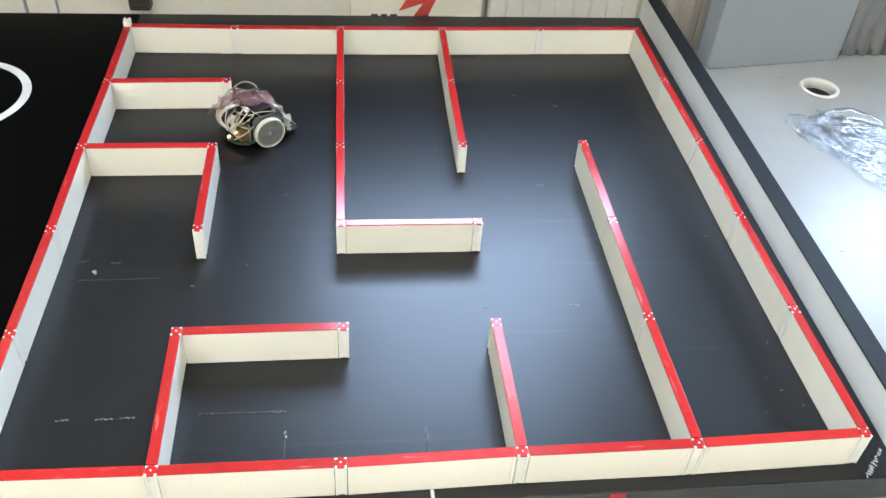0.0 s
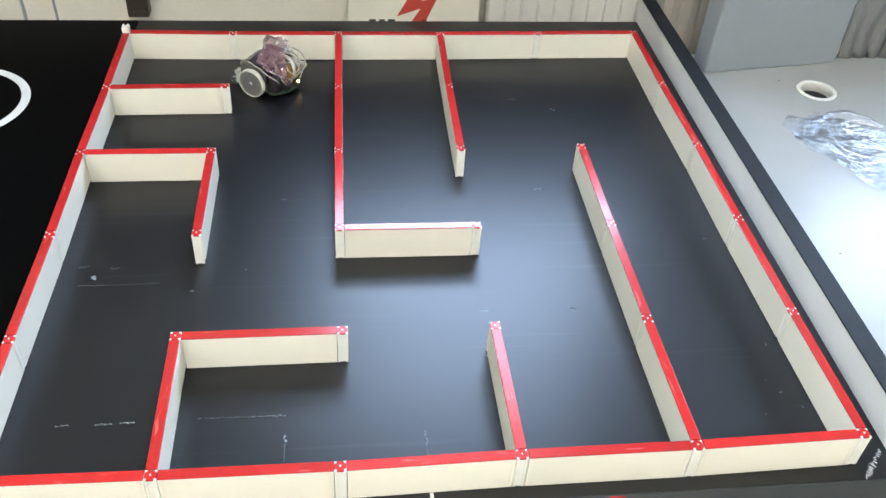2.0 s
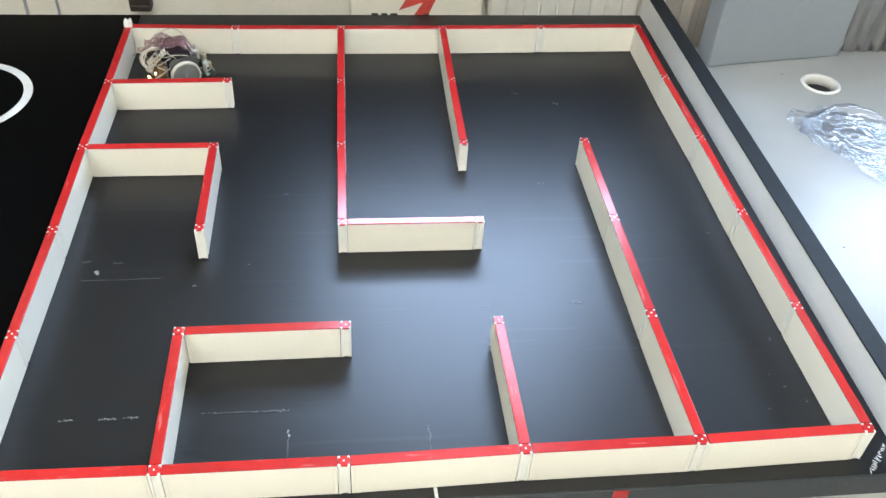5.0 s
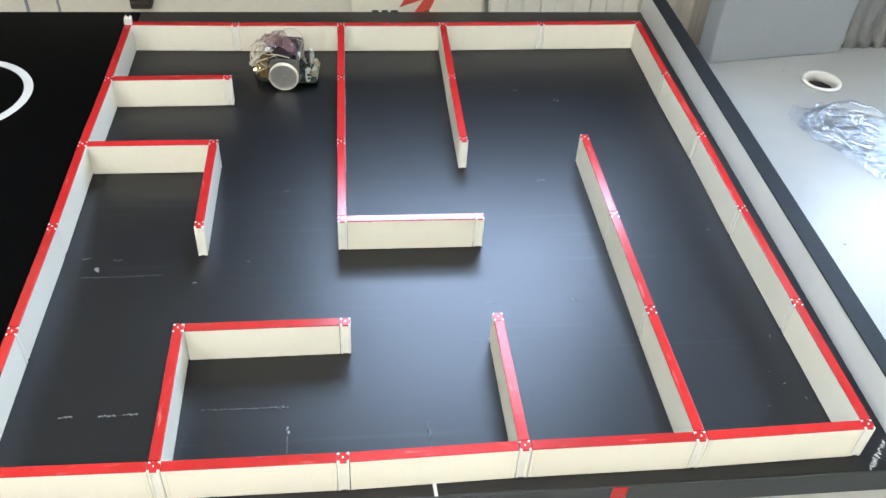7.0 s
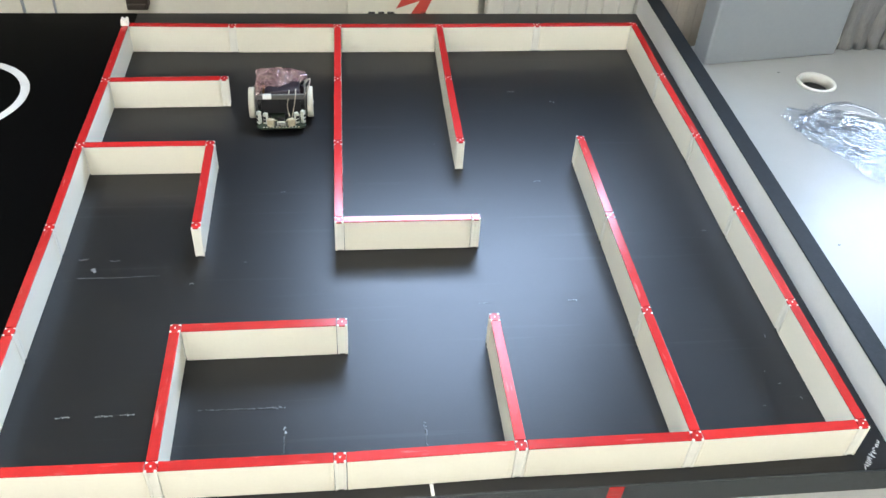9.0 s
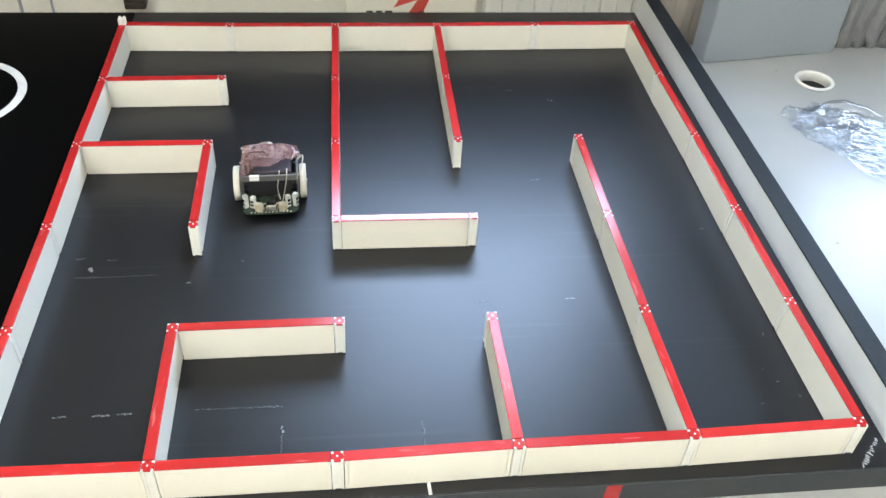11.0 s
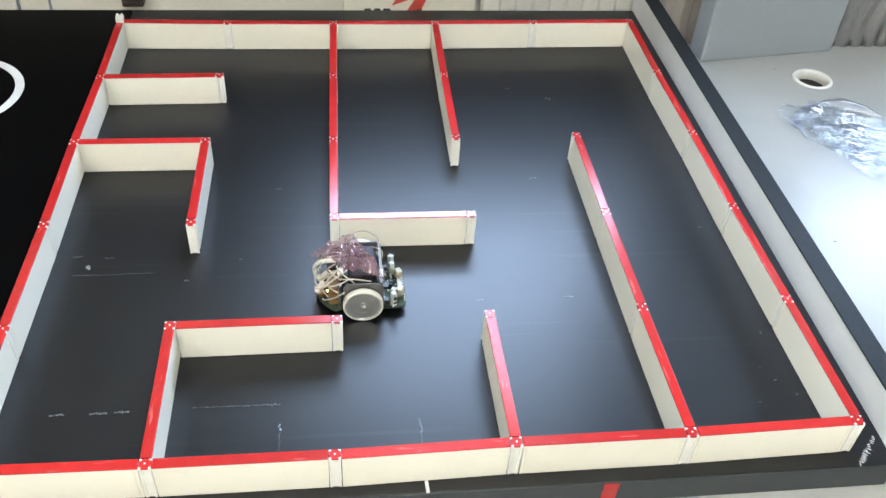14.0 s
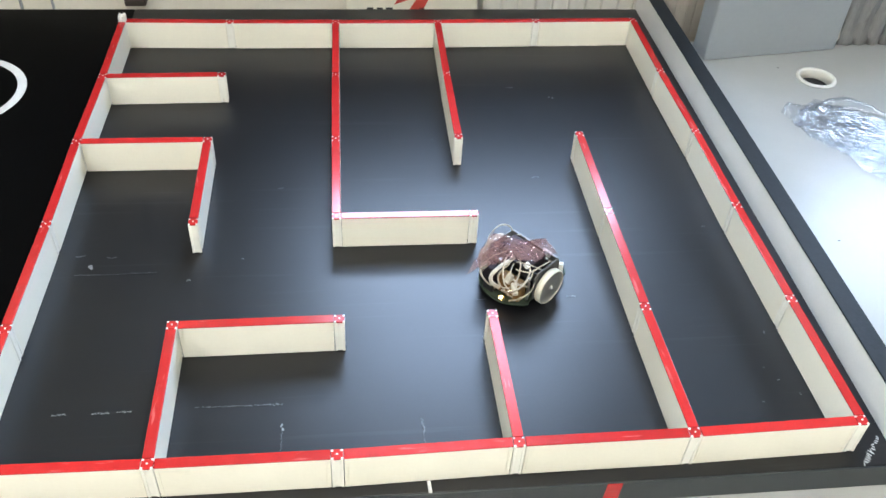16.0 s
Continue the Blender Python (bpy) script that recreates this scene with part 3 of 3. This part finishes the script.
        (0.45, 0.045, 0.0018, 0.02, 1, 2), (0.54, 0.25, 0.012, 0.002, 1, 3))):
    mark(x, y, w, d, M_chalk_faint if f else M_chalk, 100 + i, turn)
for x, y in ((1.173, 0.840), (1.071, 0.360)):
    sp = mark(x, y, 0.004, 0.004, M_dark, 77)
    sp.matrix_basis = pose(x, y, DZ)
    tagged(sp, "tiny dark speck on the grey desk")
line = part("chalk_line", box(bmesh.new(), (0.0036, 0.0145, 0.0004), (0, 0, 0.0004)), M_scrawl)
line.matrix_basis = pose(0.4502, -0.0160, 0, 0, 0, 3)
tagged(line, "short white chalk line at the black board's front edge", "mark")
# unreadable chalk scrawl running up to the corner, as plain strokes
rnd = random.Random(41)
for i in range(15):
    k = i / 14
    x, y = 0.9195 + 0.031 * k, -0.0195 + 0.032 * k
    long = 0.0075 if i < 9 else 0.0045
    tagged(mark(x + rnd.uniform(-0.0012, 0.0012), y + rnd.uniform(-0.001, 0.001), long * rnd.uniform(0.7, 1.15), 0.0016, M_scrawl, 300 + i, rnd.choice((-38, -55, 12, 75)) + rnd.uniform(-12, 12), 1), "white chalk scrawl stroke on the black board")

# ---- the maze: 5 x 5 cells of 18 cm ----
S = 0.18


def make_wall():
    w = thing("maze_wall", "white plastic maze wall panel with a red taped top", "maze wall", group="maze walls")
    bm = box(bmesh.new(), (0.1668, 0.0108, 0.0476), (0, 0, 0.0244), 0.0006)
    for s in (-1, 1):
        for k in (-1, 1):
            box(bm, (0.0010, 0.0111, 0.0470), (s * 0.0795 + k * 0.0, 0, 0.0244), 0.0003, seg=1)
    part("panel", bm, M_white, w)
    part("top_strip", box(bmesh.new(), (0.1672, 0.0114, 0.0017), (0, 0, 0.0491), 0.0005), M_red, w, "glossy red tape")
    return w


def make_post():
    p = thing("maze_post", "white plastic maze post with small plug studs on top", "maze post", group="maze posts")
    bm = bmesh.new()
    for sx in (-1, 1):
        for sy in (-1, 1):
            box(bm, (0.0029, 0.0029, 0.0482), (sx * 0.0045, sy * 0.0045, 0.0253), 0.0006)
    box(bm, (0.0098, 0.0098, 0.0464), (0, 0, 0.0247))
    part("column", bm, M_post, p)
    part("cap", box(box(bmesh.new(), (0.0116, 0.0074, 0.0024), (0, 0, 0.0484), 0.0003), (0.0074, 0.0116, 0.0023), (0, 0, 0.0485), 0.0003), M_red, p, "red crossed cap")
    part("stud", rod(bmesh.new(), 0.0009, 0.0012, (0, 0, 0.0497), seg=8), M_post, p)
    part("foot", box(bmesh.new(), (0.0122, 0.0122, 0.0012), (0, 0, 0.0007)), M_dark, p, "dark foot")
    return p


SEG = []
for i in range(5):
    SEG += [("x", i, 0), ("x", i, 5), ("y", 0, i), ("y", 5, i)]
SEG += [("x", 0, 4), ("x", 0, 3), ("y", 1, 2), ("y", 2, 4), ("y", 2, 3), ("y", 2, 2), ("x", 2, 2), ("y", 3, 4), ("y", 3, 3),
        ("y", 4, 2), ("y", 4, 1), ("y", 4, 0), ("y", 3, 0), ("x", 1, 1), ("y", 1, 0)]
rnd = random.Random(5)
# how far each post stands off the ideal grid, in millimetres
OFF = {(0, 0): (-3, -1), (0, 1): (0, 3), (0, 2): (3, 1), (0, 3): (4, 0), (0, 4): (8, -4), (0, 5): (9, -3), (1, 0): (-3, -4), (1, 1): (-2, -1), (1, 2): (2, -2), (1, 3): (3, 0),
       (1, 4): (8, -2), (1, 5): (7, -7), (2, 0): (-2, -5), (2, 1): (3, -1), (2, 2): (2, 2), (2, 3): (3, -3), (2, 4): (5, -6), (2, 5): (7, -8), (3, 0): (0, -2), (3, 1): (-1, -2),
       (3, 2): (1, 1), (3, 3): (1, -2), (3, 4): (2, -5), (3, 5): (5, -8), (4, 0): (4, -2), (4, 1): (2, 0), (4, 2): (2, -2), (4, 3): (2, -1), (4, 5): (1, -5), (5, 0): (8, 2),
       (5, 1): (5, 4), (5, 2): (2, 4), (5, 3): (2, 1), (5, 4): (-1, -1), (5, 5): (0, -2)}


def at(i, j):
    dx, dy = OFF.get((i, j), (0, 0))
    return Vector((i * S + dx * 0.001, j * S + dy * 0.001))


wall0, post0 = None, None
posts = set()
for axis, i, j in SEG:
    a, b = (i, j), ((i + 1, j) if axis == "x" else (i, j + 1))
    posts |= {a, b}
    p, q = at(*a), at(*b)
    m = pose((p.x + q.x) / 2, (p.y + q.y) / 2, 0, 0, 0, math.degrees(math.atan2(q.y - p.y, q.x - p.x)) + rnd.uniform(-0.15, 0.15))
    if wall0 is None:
        wall0 = make_wall()
        wall0.matrix_basis = m
        w = wall0
    else:
        w = copy_thing(wall0, m)
    w.scale = ((q - p).length / S, 1, 1)
for i, j in sorted(posts):
    lift = (i, j) == (0, 5)
    p = at(i, j)
    m = pose(p.x, p.y, 0, 0, 0, rnd.uniform(-1.2, 1.2))
    if lift:
        tall = thing("maze_post", "white maze post standing taller at the corner", "maze post", m, group="maze posts")
        bm = bmesh.new()
        for sx in (-1, 1):
            for sy in (-1, 1):
                box(bm, (0.0052, 0.0052, 0.0588), (sx * 0.0034, sy * 0.0034, 0.0299), 0.0008)
        box(bm, (0.0100, 0.0100, 0.0570), (0, 0, 0.0299))
        part("column", bm, M_post, tall)
        for x, y in ((-0.0037, -0.0037), (0.0037, -0.0037), (-0.0037, 0.0037), (0.0037, 0.0037)):
            part("stud", rod(bmesh.new(), 0.0015, 0.002, (x, y, 0.060), seg=8), M_post, tall)
    elif post0 is None:
        post0 = make_post()
        post0.matrix_basis = m
    else:
        copy_thing(post0, m)

# ---- the robot: front along +y, origin on the board under the axle ----
R_WHEEL = 0.024


def make_robot():
    r = thing("maze_robot", "small two-wheeled maze robot with a pink bag over its wires", "robot")
    # base circuit board: round at the back, square with round corners in front
    out = [(0.047 * math.cos(a), -0.009 + 0.047 * math.sin(a)) for a in (math.pi + math.pi * k / 24 for k in range(25))]
    out = [(max(-0.0375, min(0.0375, x)) if y > -0.030 else x, y) for x, y in out]
    out += [(0.0375, 0.0)] + [(0.0375 - 0.010 + 0.010 * math.cos(a), 0.043 + 0.010 * math.sin(a)) for a in (math.pi / 2 * k / 6 for k in range(7))]
    out += [(-0.0275 + 0.010 * math.cos(a), 0.043 + 0.010 * math.sin(a)) for a in (math.pi / 2 + math.pi / 2 * k / 6 for k in range(7))] + [(-0.0375, 0.0)]
    clean = []
    for p in out:
        if not clean or (Vector(p) - Vector(clean[-1])).length > 1e-4:
            clean.append(p)
    base = part("base_board", prism(bmesh.new(), clean, 0.0088, 0.0106), M_pcb, r, "green circuit board")
    for x, y in ((-0.0155, 0.0465), (0.0155, 0.0465)):
        head = part("header", box(bmesh.new(), (0.0105, 0.0075, 0.012), (0, 0, 0.006), 0.0012), M_beige, base, "beige connector block")
        head.matrix_basis = pose(x, y, 0.0107, 0, 0, -1200 * x)
    for x, y, w, d, h in ((0.0, 0.030, 0.010, 0.008, 0.003), (-0.020, 0.026, 0.006, 0.006, 0.004), (0.019, 0.025, 0.007, 0.005, 0.004), (0.003, 0.046, 0.004, 0.003, 0.002), (-0.030, 0.029, 0.005, 0.007, 0.006), (0.030, 0.029, 0.006, 0.006, 0.007), (-0.008, 0.026, 0.005, 0.004, 0.009),
                          (-0.003, 0.036, 0.003, 0.005, 0.006), (0.004, 0.035, 0.003, 0.004, 0.008), (-0.022, -0.036, 0.008, 0.006, 0.004), (0.018, -0.038, 0.006, 0.006, 0.003)):
        part("chip", box(bmesh.new(), (w, d, h), (x, y, 0.0106 + h / 2), 0.0004), M_black, base)
    for k in range(12):
        x = -0.0265 + 0.0048 * k
        part("component", box(bmesh.new(), (0.0024, 0.0013, 0.0014), (x, 0.0515, 0.0113), 0.0002), M_speck if k % 3 else M_beige, base)
    part("socket", box(bmesh.new(), (0.013, 0.0036, 0.0065), (0.0, 0.0455, 0.0139), 0.0005), M_speck, base, "pale slotted socket")
    rnd = random.Random(12)
    for k in range(30):
        x, y = rnd.uniform(-0.033, 0.033), rnd.uniform(0.026, 0.0505)
        if abs(x) < 0.0275 or y < 0.042:
            w, d, h = rnd.uniform(0.0012, 0.003), rnd.uniform(0.0010, 0.0022), rnd.uniform(0.0008, 0.0018)
            part("component", box(bmesh.new(), (w, d, h), (x, y, 0.0106 + h / 2)), (M_speck, M_alu, M_beige)[k % 3], base)
    for k in range(9):
        part("pin", box(bmesh.new(), (0.0009, 0.0009, 0.007), (-0.0085 + 0.0021 * k, 0.0488, 0.0141)), M_steel, base)
    for x in (-0.027, 0.027):
        part("capacitor", rod(bmesh.new(), 0.0025, 0.006, (x, 0.026, 0.0136), seg=14, bevel=0.0004), M_alu, base)
    # distance sensors
    for x, y, turn, h in ((-0.0335, 0.0375, 55, 0.021), (0.0335, 0.0375, -55, 0.021), (-0.0235, 0.0380, 28, 0.018), (0.0235, 0.0380, -28, 0.018)):
        sens = part("sensor", box(bmesh.new(), (0.0062, 0.0062, h), (0, 0, h / 2), 0.0008), M_sens, r, "white infrared sensor housing")
        sens.matrix_basis = pose(x, y, 0.0104, 0, 0, turn)
        part("lens", box(bmesh.new(), (0.0042, 0.0012, 0.0042), (0, 0.0031, h * 0.62), 0.0006), M_glass, sens)
        part("lens", box(bmesh.new(), (0.0042, 0.0012, 0.0032), (0, 0.0031, h * 0.30), 0.0006), M_glass, sens)
    # motor brackets and motors
    for s in (-1, 1):
        bm = prism(bmesh.new(), [(-0.023, 0.0), (0.025, 0.0), (0.025, 0.036), (0.019, 0.041), (-0.017, 0.041), (-0.023, 0.035)], -0.0008, 0.0008, Matrix(((0, 0, 1, s * 0.0375), (1, 0, 0, 0), (0, 1, 0, 0.0107), (0, 0, 0, 1))))
        part("bracket", bm, M_plate, r, "grey metal motor bracket")
        part("motor", rod(bmesh.new(), 0.0115, 0.031, (s * 0.0205, 0.0, 0.0245), "X", 28, bevel=0.001), M_black, r)
    part("front_bar", box(bmesh.new(), (0.074, 0.0035, 0.0085), (0, 0.0225, 0.0475), 0.0006), M_plate, r, "grey metal cross bar")
    part("label_tag", box(bmesh.new(), (0.013, 0.0045, 0.0075), (0.020, 0.0228, 0.0487), 0.0005), M_label, r, "white paper tag")
    part("rear_bar", box(bmesh.new(), (0.074, 0.0035, 0.006), (0, -0.019, 0.0475), 0.0006), M_black, r)
    part("battery", box(bmesh.new(), (0.054, 0.032, 0.016), (-0.003, 0.001, 0.0455), 0.003), M_bat, r, "dark wrapped battery pack")
    part("front_shield", box(bmesh.new(), (0.060, 0.0016, 0.026), (0, 0.0185, 0.029), 0.0006), M_black, r)
    # rear: amber housing lit by a lamp
    amber = part("rear_housing", box(bmesh.new(), (0.034, 0.014, 0.027), (0.013, -0.034, 0.0241), 0.002), M_tan, r, "amber plastic housing")
    part("lamp", rod(bmesh.new(), 0.0019, 0.004, (0.012, -0.0520, 0.0155), "Y", 14, bevel=0.001), M_led, amber, "glowing warm lamp")
    part("lamp", rod(bmesh.new(), 0.0016, 0.003, (0.017, -0.0425, 0.0225), "Y", 12, bevel=0.0006), M_led, amber, "glowing warm lamp")
    part("rear_block", box(bmesh.new(), (0.026, 0.016, 0.026), (-0.022, -0.034, 0.0237), 0.003), M_bat, r, "dark component block")
    part("rear_block", box(bmesh.new(), (0.016, 0.010, 0.012), (-0.012, -0.046, 0.0167), 0.002), M_black, r, "dark component block")
    part("lamp_foot", box(bmesh.new(), (0.006, 0.006, 0.005), (0.012, -0.0500, 0.0130), 0.0006), M_tan, r, "amber plastic foot")
    for x in (-0.014, 0.033):
        part("standoff", rod(bmesh.new(), 0.0022, 0.036, (x, -0.027, 0.0286), seg=10), M_steel, r)
    part("caster", rod(bmesh.new(), 0.0044, 0.0086, (0, -0.040, 0.0045), seg=16, bevel=0.002), M_steel, r)
    part("caster", rod(bmesh.new(), 0.0044, 0.0086, (0, 0.034, 0.0045), seg=16, bevel=0.002), M_steel, r)
    # white wires
    for pts, rr in (([(-0.038, -0.020, 0.045), (-0.045, -0.016, 0.056), (-0.046, 0.004, 0.063), (-0.042, 0.020, 0.056), (-0.036, 0.024, 0.045)], 0.0011),
                    ([(0.010, -0.020, 0.060), (0.022, -0.034, 0.055), (0.024, -0.046, 0.040), (0.010, -0.050, 0.030), (-0.002, -0.044, 0.038), (0.004, -0.032, 0.054)], 0.0014),
                    ([(0.030, -0.016, 0.052), (0.036, -0.034, 0.048), (0.022, -0.050, 0.036), (0.018, -0.046, 0.020), (0.026, -0.036, 0.013)], 0.0011),
                    ([(-0.012, -0.018, 0.056), (-0.022, -0.036, 0.050), (-0.028, -0.048, 0.036), (-0.020, -0.050, 0.024), (-0.010, -0.040, 0.014)], 0.0012),
                    ([(0.034, 0.010, 0.052), (0.036, -0.010, 0.058), (0.032, -0.028, 0.056), (0.020, -0.040, 0.060)], 0.0011),
                    ([(-0.036, -0.010, 0.050), (-0.042, -0.030, 0.046), (-0.034, -0.044, 0.034), (-0.022, -0.038, 0.022)], 0.0010),
                    ([(-0.014, 0.018, 0.056), (-0.012, 0.024, 0.044), (-0.010, 0.024, 0.030), (-0.013, 0.030, 0.016)], 0.0010),
                    ([(-0.024, 0.014, 0.056), (-0.023, 0.026, 0.048), (-0.020, 0.025, 0.030), (-0.016, 0.031, 0.014)], 0.0010),
                    ([(0.020, -0.018, 0.058), (0.034, -0.030, 0.060), (0.038, -0.046, 0.050), (0.028, -0.056, 0.038), (0.014, -0.054, 0.030), (0.010, -0.044, 0.022)], 0.0016),
                    ([(-0.004, -0.018, 0.062), (0.002, -0.040, 0.062), (0.016, -0.056, 0.048), (0.026, -0.052, 0.034), (0.020, -0.042, 0.026)], 0.0012),
                    ([(0.036, -0.018, 0.040), (0.042, -0.034, 0.034), (0.034, -0.046, 0.024), (0.022, -0.048, 0.014)], 0.0012),
                    ([(-0.030, -0.014, 0.050), (-0.034, -0.034, 0.048), (-0.024, -0.052, 0.038), (-0.012, -0.056, 0.030), (-0.004, -0.046, 0.016)], 0.0014),
                    ([(0.006, -0.020, 0.050), (0.018, -0.030, 0.064), (0.032, -0.024, 0.064), (0.036, -0.010, 0.052)], 0.0010),
                    ([(0.002, -0.020, 0.046), (0.012, -0.038, 0.046), (0.028, -0.040, 0.040), (0.034, -0.026, 0.032)], 0.0013)):
        part("wire", tube(bmesh.new(), pts, rr * 0.8, 7, 7), M_wire, r, "thin white wire", smooth=True)
    lead = [(0.006, -0.026, 0.062), (0.002, -0.046, 0.057), (-0.003, -0.056, 0.046), (-0.002, -0.056, 0.034), (0.004, -0.048, 0.024)]
    part("lead", tube(bmesh.new(), lead, 0.0026, 9, 8), M_lead, r, "thick white cable lead", smooth=True)
    part("plug", box(bmesh.new(), (0.008, 0.013, 0.006), (0.016, -0.046, 0.046), 0.0012, Matrix.Rotation(0.7, 4, "X")), M_wire, r, "white plug")
    part("plug", box(bmesh.new(), (0.0075, 0.016, 0.006), (0.029, -0.050, 0.040), 0.0014, Matrix.Rotation(0.9, 4, "Z") @ Matrix.Rotation(0.5, 4, "X")), M_wire, r, "white plug")
    part("plug", box(bmesh.new(), (0.006, 0.012, 0.005), (-0.020, -0.048, 0.046), 0.0012, Matrix.Rotation(-0.6, 4, "Z") @ Matrix.Rotation(0.8, 4, "X")), M_wire, r, "white plug")
    part("plug", box(bmesh.new(), (0.007, 0.007, 0.005), (0.026, -0.026, 0.062), 0.001, Matrix.Rotation(0.4, 4, "Y")), M_label, r, "white plug")
    # pink film bag laid over battery and wires
    bm = bmesh.new()
    n = 40
    grid = []
    a, b, c, d = Vector((-0.043, -0.008, 0.060)), Vector((0.037, 0.027, 0.050)), Vector((0.035, -0.022, 0.071)), Vector((-0.033, -0.067, 0.032))
    for i in range(n + 1):
        row = []
        for j in range(n + 1):
            u, v = i / n, j / n
            p = a * (1 - u) * (1 - v) + b * u * (1 - v) + c * u * v + d * (1 - u) * v
            p.z += 0.013 * math.sin(math.pi * v) * (0.7 + 0.3 * math.sin(math.pi * u)) + 0.005 * math.sin(math.pi * u) * (1 - v)
            p.z += 0.020 * max(0, 1 - Vector((u - 0.78, (v - 0.16) * 0.8)).length / 0.26) ** 1.3
            lift = v ** 1.5 * math.sin(math.pi * min(1.0, u * 1.02)) ** 0.7
            p.y += 0.007 * lift
            p.z += 0.008 * lift
            # long creases from the front corner to the tail, finer crumples between
            q = p * 60
            crease = abs(noise.noise(Vector(((u - v) * 5.5, (u + v) * 1.6, 3.3)))) + 0.5 * abs(noise.noise(Vector(((u - v) * 12, (u + v) * 3.5, 8.1))))
            p += Vector((0.0028 * noise.noise(q), 0.0024 * noise.noise(q + Vector((5, 2, 9))), 0.011 * (0.35 - crease) * (0.25 + 0.75 * math.sin(math.pi * v) ** 0.6) + 0.0004 * noise.noise(q * 2.2)))
            row.append(bm.verts.new(p))
        grid.append(row)
    for i in range(n):
        for j in range(n):
            bm.faces.new((grid[i][j], grid[i + 1][j], grid[i + 1][j + 1], grid[i][j + 1]))
    film = part("bag", bm, M_bag, r, "crumpled pink antistatic film bag")
    film.modifiers.new("thick", "SOLIDIFY").thickness = 0.0003
    # wheels: each turns on its own axle
    wheels = []
    for s in (-1, 1):
        prof = [(-0.0042, 0.0212), (-0.0045, 0.0231), (-0.0032, 0.0240), (0.0032, 0.0240), (0.0045, 0.0231), (0.0042, 0.0212)]
        w = part("wheel", lathe(bmesh.new(), prof, 56), M_tyre, r, "cream rubber tyred wheel", smooth=True)
        w.matrix_basis = pose(s * 0.0448, 0, R_WHEEL)
        disc = [(-0.0035, 0.0002), (-0.0035, 0.0214), (0.0040, 0.0214), (0.0040, 0.0196), (0.0037, 0.0194), (0.0037, 0.0152), (0.0038, 0.0150), (0.0038, 0.0104), (0.0036, 0.0102), (0.0036, 0.0060), (0.0038, 0.0058), (0.0038, 0.0002)]
        part("rim", lathe(bmesh.new(), [(u * s, q) for u, q in disc], 56), M_alu, w, "turned aluminium rim")
        hub = part("hub", rod(bmesh.new(), 0.0032, 0.0034, (s * 0.0040, 0, 0), "X", 18, bevel=0.0005), M_alu, w)
        part("screw", box(bmesh.new(), (0.001, 0.0026, 0.0008), (s * 0.0060, 0, 0)), M_steel, w)
        wheels.append((s, w))
    return r, wheels


robot, robot_wheels = make_robot()

# seconds, x, y on the board, heading in degrees from +x
RUN = [
    (0, 0.236, 0.647, 30), (0.5, 0.272, 0.681, 52), (1, 0.280, 0.721, 87), (1.5, 0.277, 0.768, 113), (2, 0.248, 0.806, 148),
    (2.5, 0.205, 0.820, 178), (3, 0.157, 0.821, 180), (3.5, 0.102, 0.821, 178), (3.7, 0.098, 0.820, 158), (3.9, 0.096, 0.818, 130), (4, 0.095, 0.817, 119), (4.2, 0.095, 0.817, 101),
    (4.7, 0.096, 0.817, 54), (5.3, 0.104, 0.817, 4), (5.8, 0.146, 0.816, 0), (6.3, 0.200, 0.812, 0), (6.5, 0.222, 0.811, -3), (7, 0.276, 0.806, -5),
    (7.5, 0.290, 0.8085, -54), (8, 0.289, 0.787, -86), (8.5, 0.281, 0.733, -88), (9, 0.276, 0.687, -89), (9.2, 0.275, 0.669, -89),
    (10.2, 0.273, 0.563, -88), (11.3, 0.270, 0.445, -88), (11.5, 0.267, 0.423, -90), (12, 0.269, 0.365, -84), (12.5, 0.279, 0.312, -70),
    (13, 0.304, 0.2775, -50), (13.2, 0.322, 0.275, -36), (13.5, 0.346, 0.272, -8), (14, 0.394, 0.270, 0), (14.5, 0.446, 0.2715, 0),
    (15, 0.498, 0.2745, 1), (15.3, 0.523, 0.276, 3), (15.5, 0.546, 0.277, 7), (15.7, 0.567, 0.276, 22), (15.8, 0.575, 0.277, 28), (15.9, 0.583, 0.280, 34), (16, 0.593, 0.280, 40),
]


def run_at(t):
    for a, b in zip(RUN, RUN[1:]):
        if t <= b[0]:
            k = (t - a[0]) / (b[0] - a[0])
            return [p + (q - p) * k for p, q in zip(a[1:], b[1:])]
    return RUN[-1][1:]


def motions():
    walk(robot, [(t, pose(x, y, 0, 0, 0, h - 90)) for t, x, y, h in RUN])
    for s, w in robot_wheels:
        rows, turn, last = [], 0.0, None
        for k in range(81):
            t = k * 0.2
            x, y, h = run_at(t)
            a = radians(h)
            here = Vector((x + s * 0.045 * math.sin(a), y - s * 0.045 * math.cos(a)))
            if last is not None:
                turn -= math.degrees((here - last).dot(Vector((math.cos(a), math.sin(a)))) / R_WHEEL)
            last = here
            rows.append((t, pose(s * 0.0448, 0, R_WHEEL, turn, 0, 0)))
        walk(w, rows)


motions()
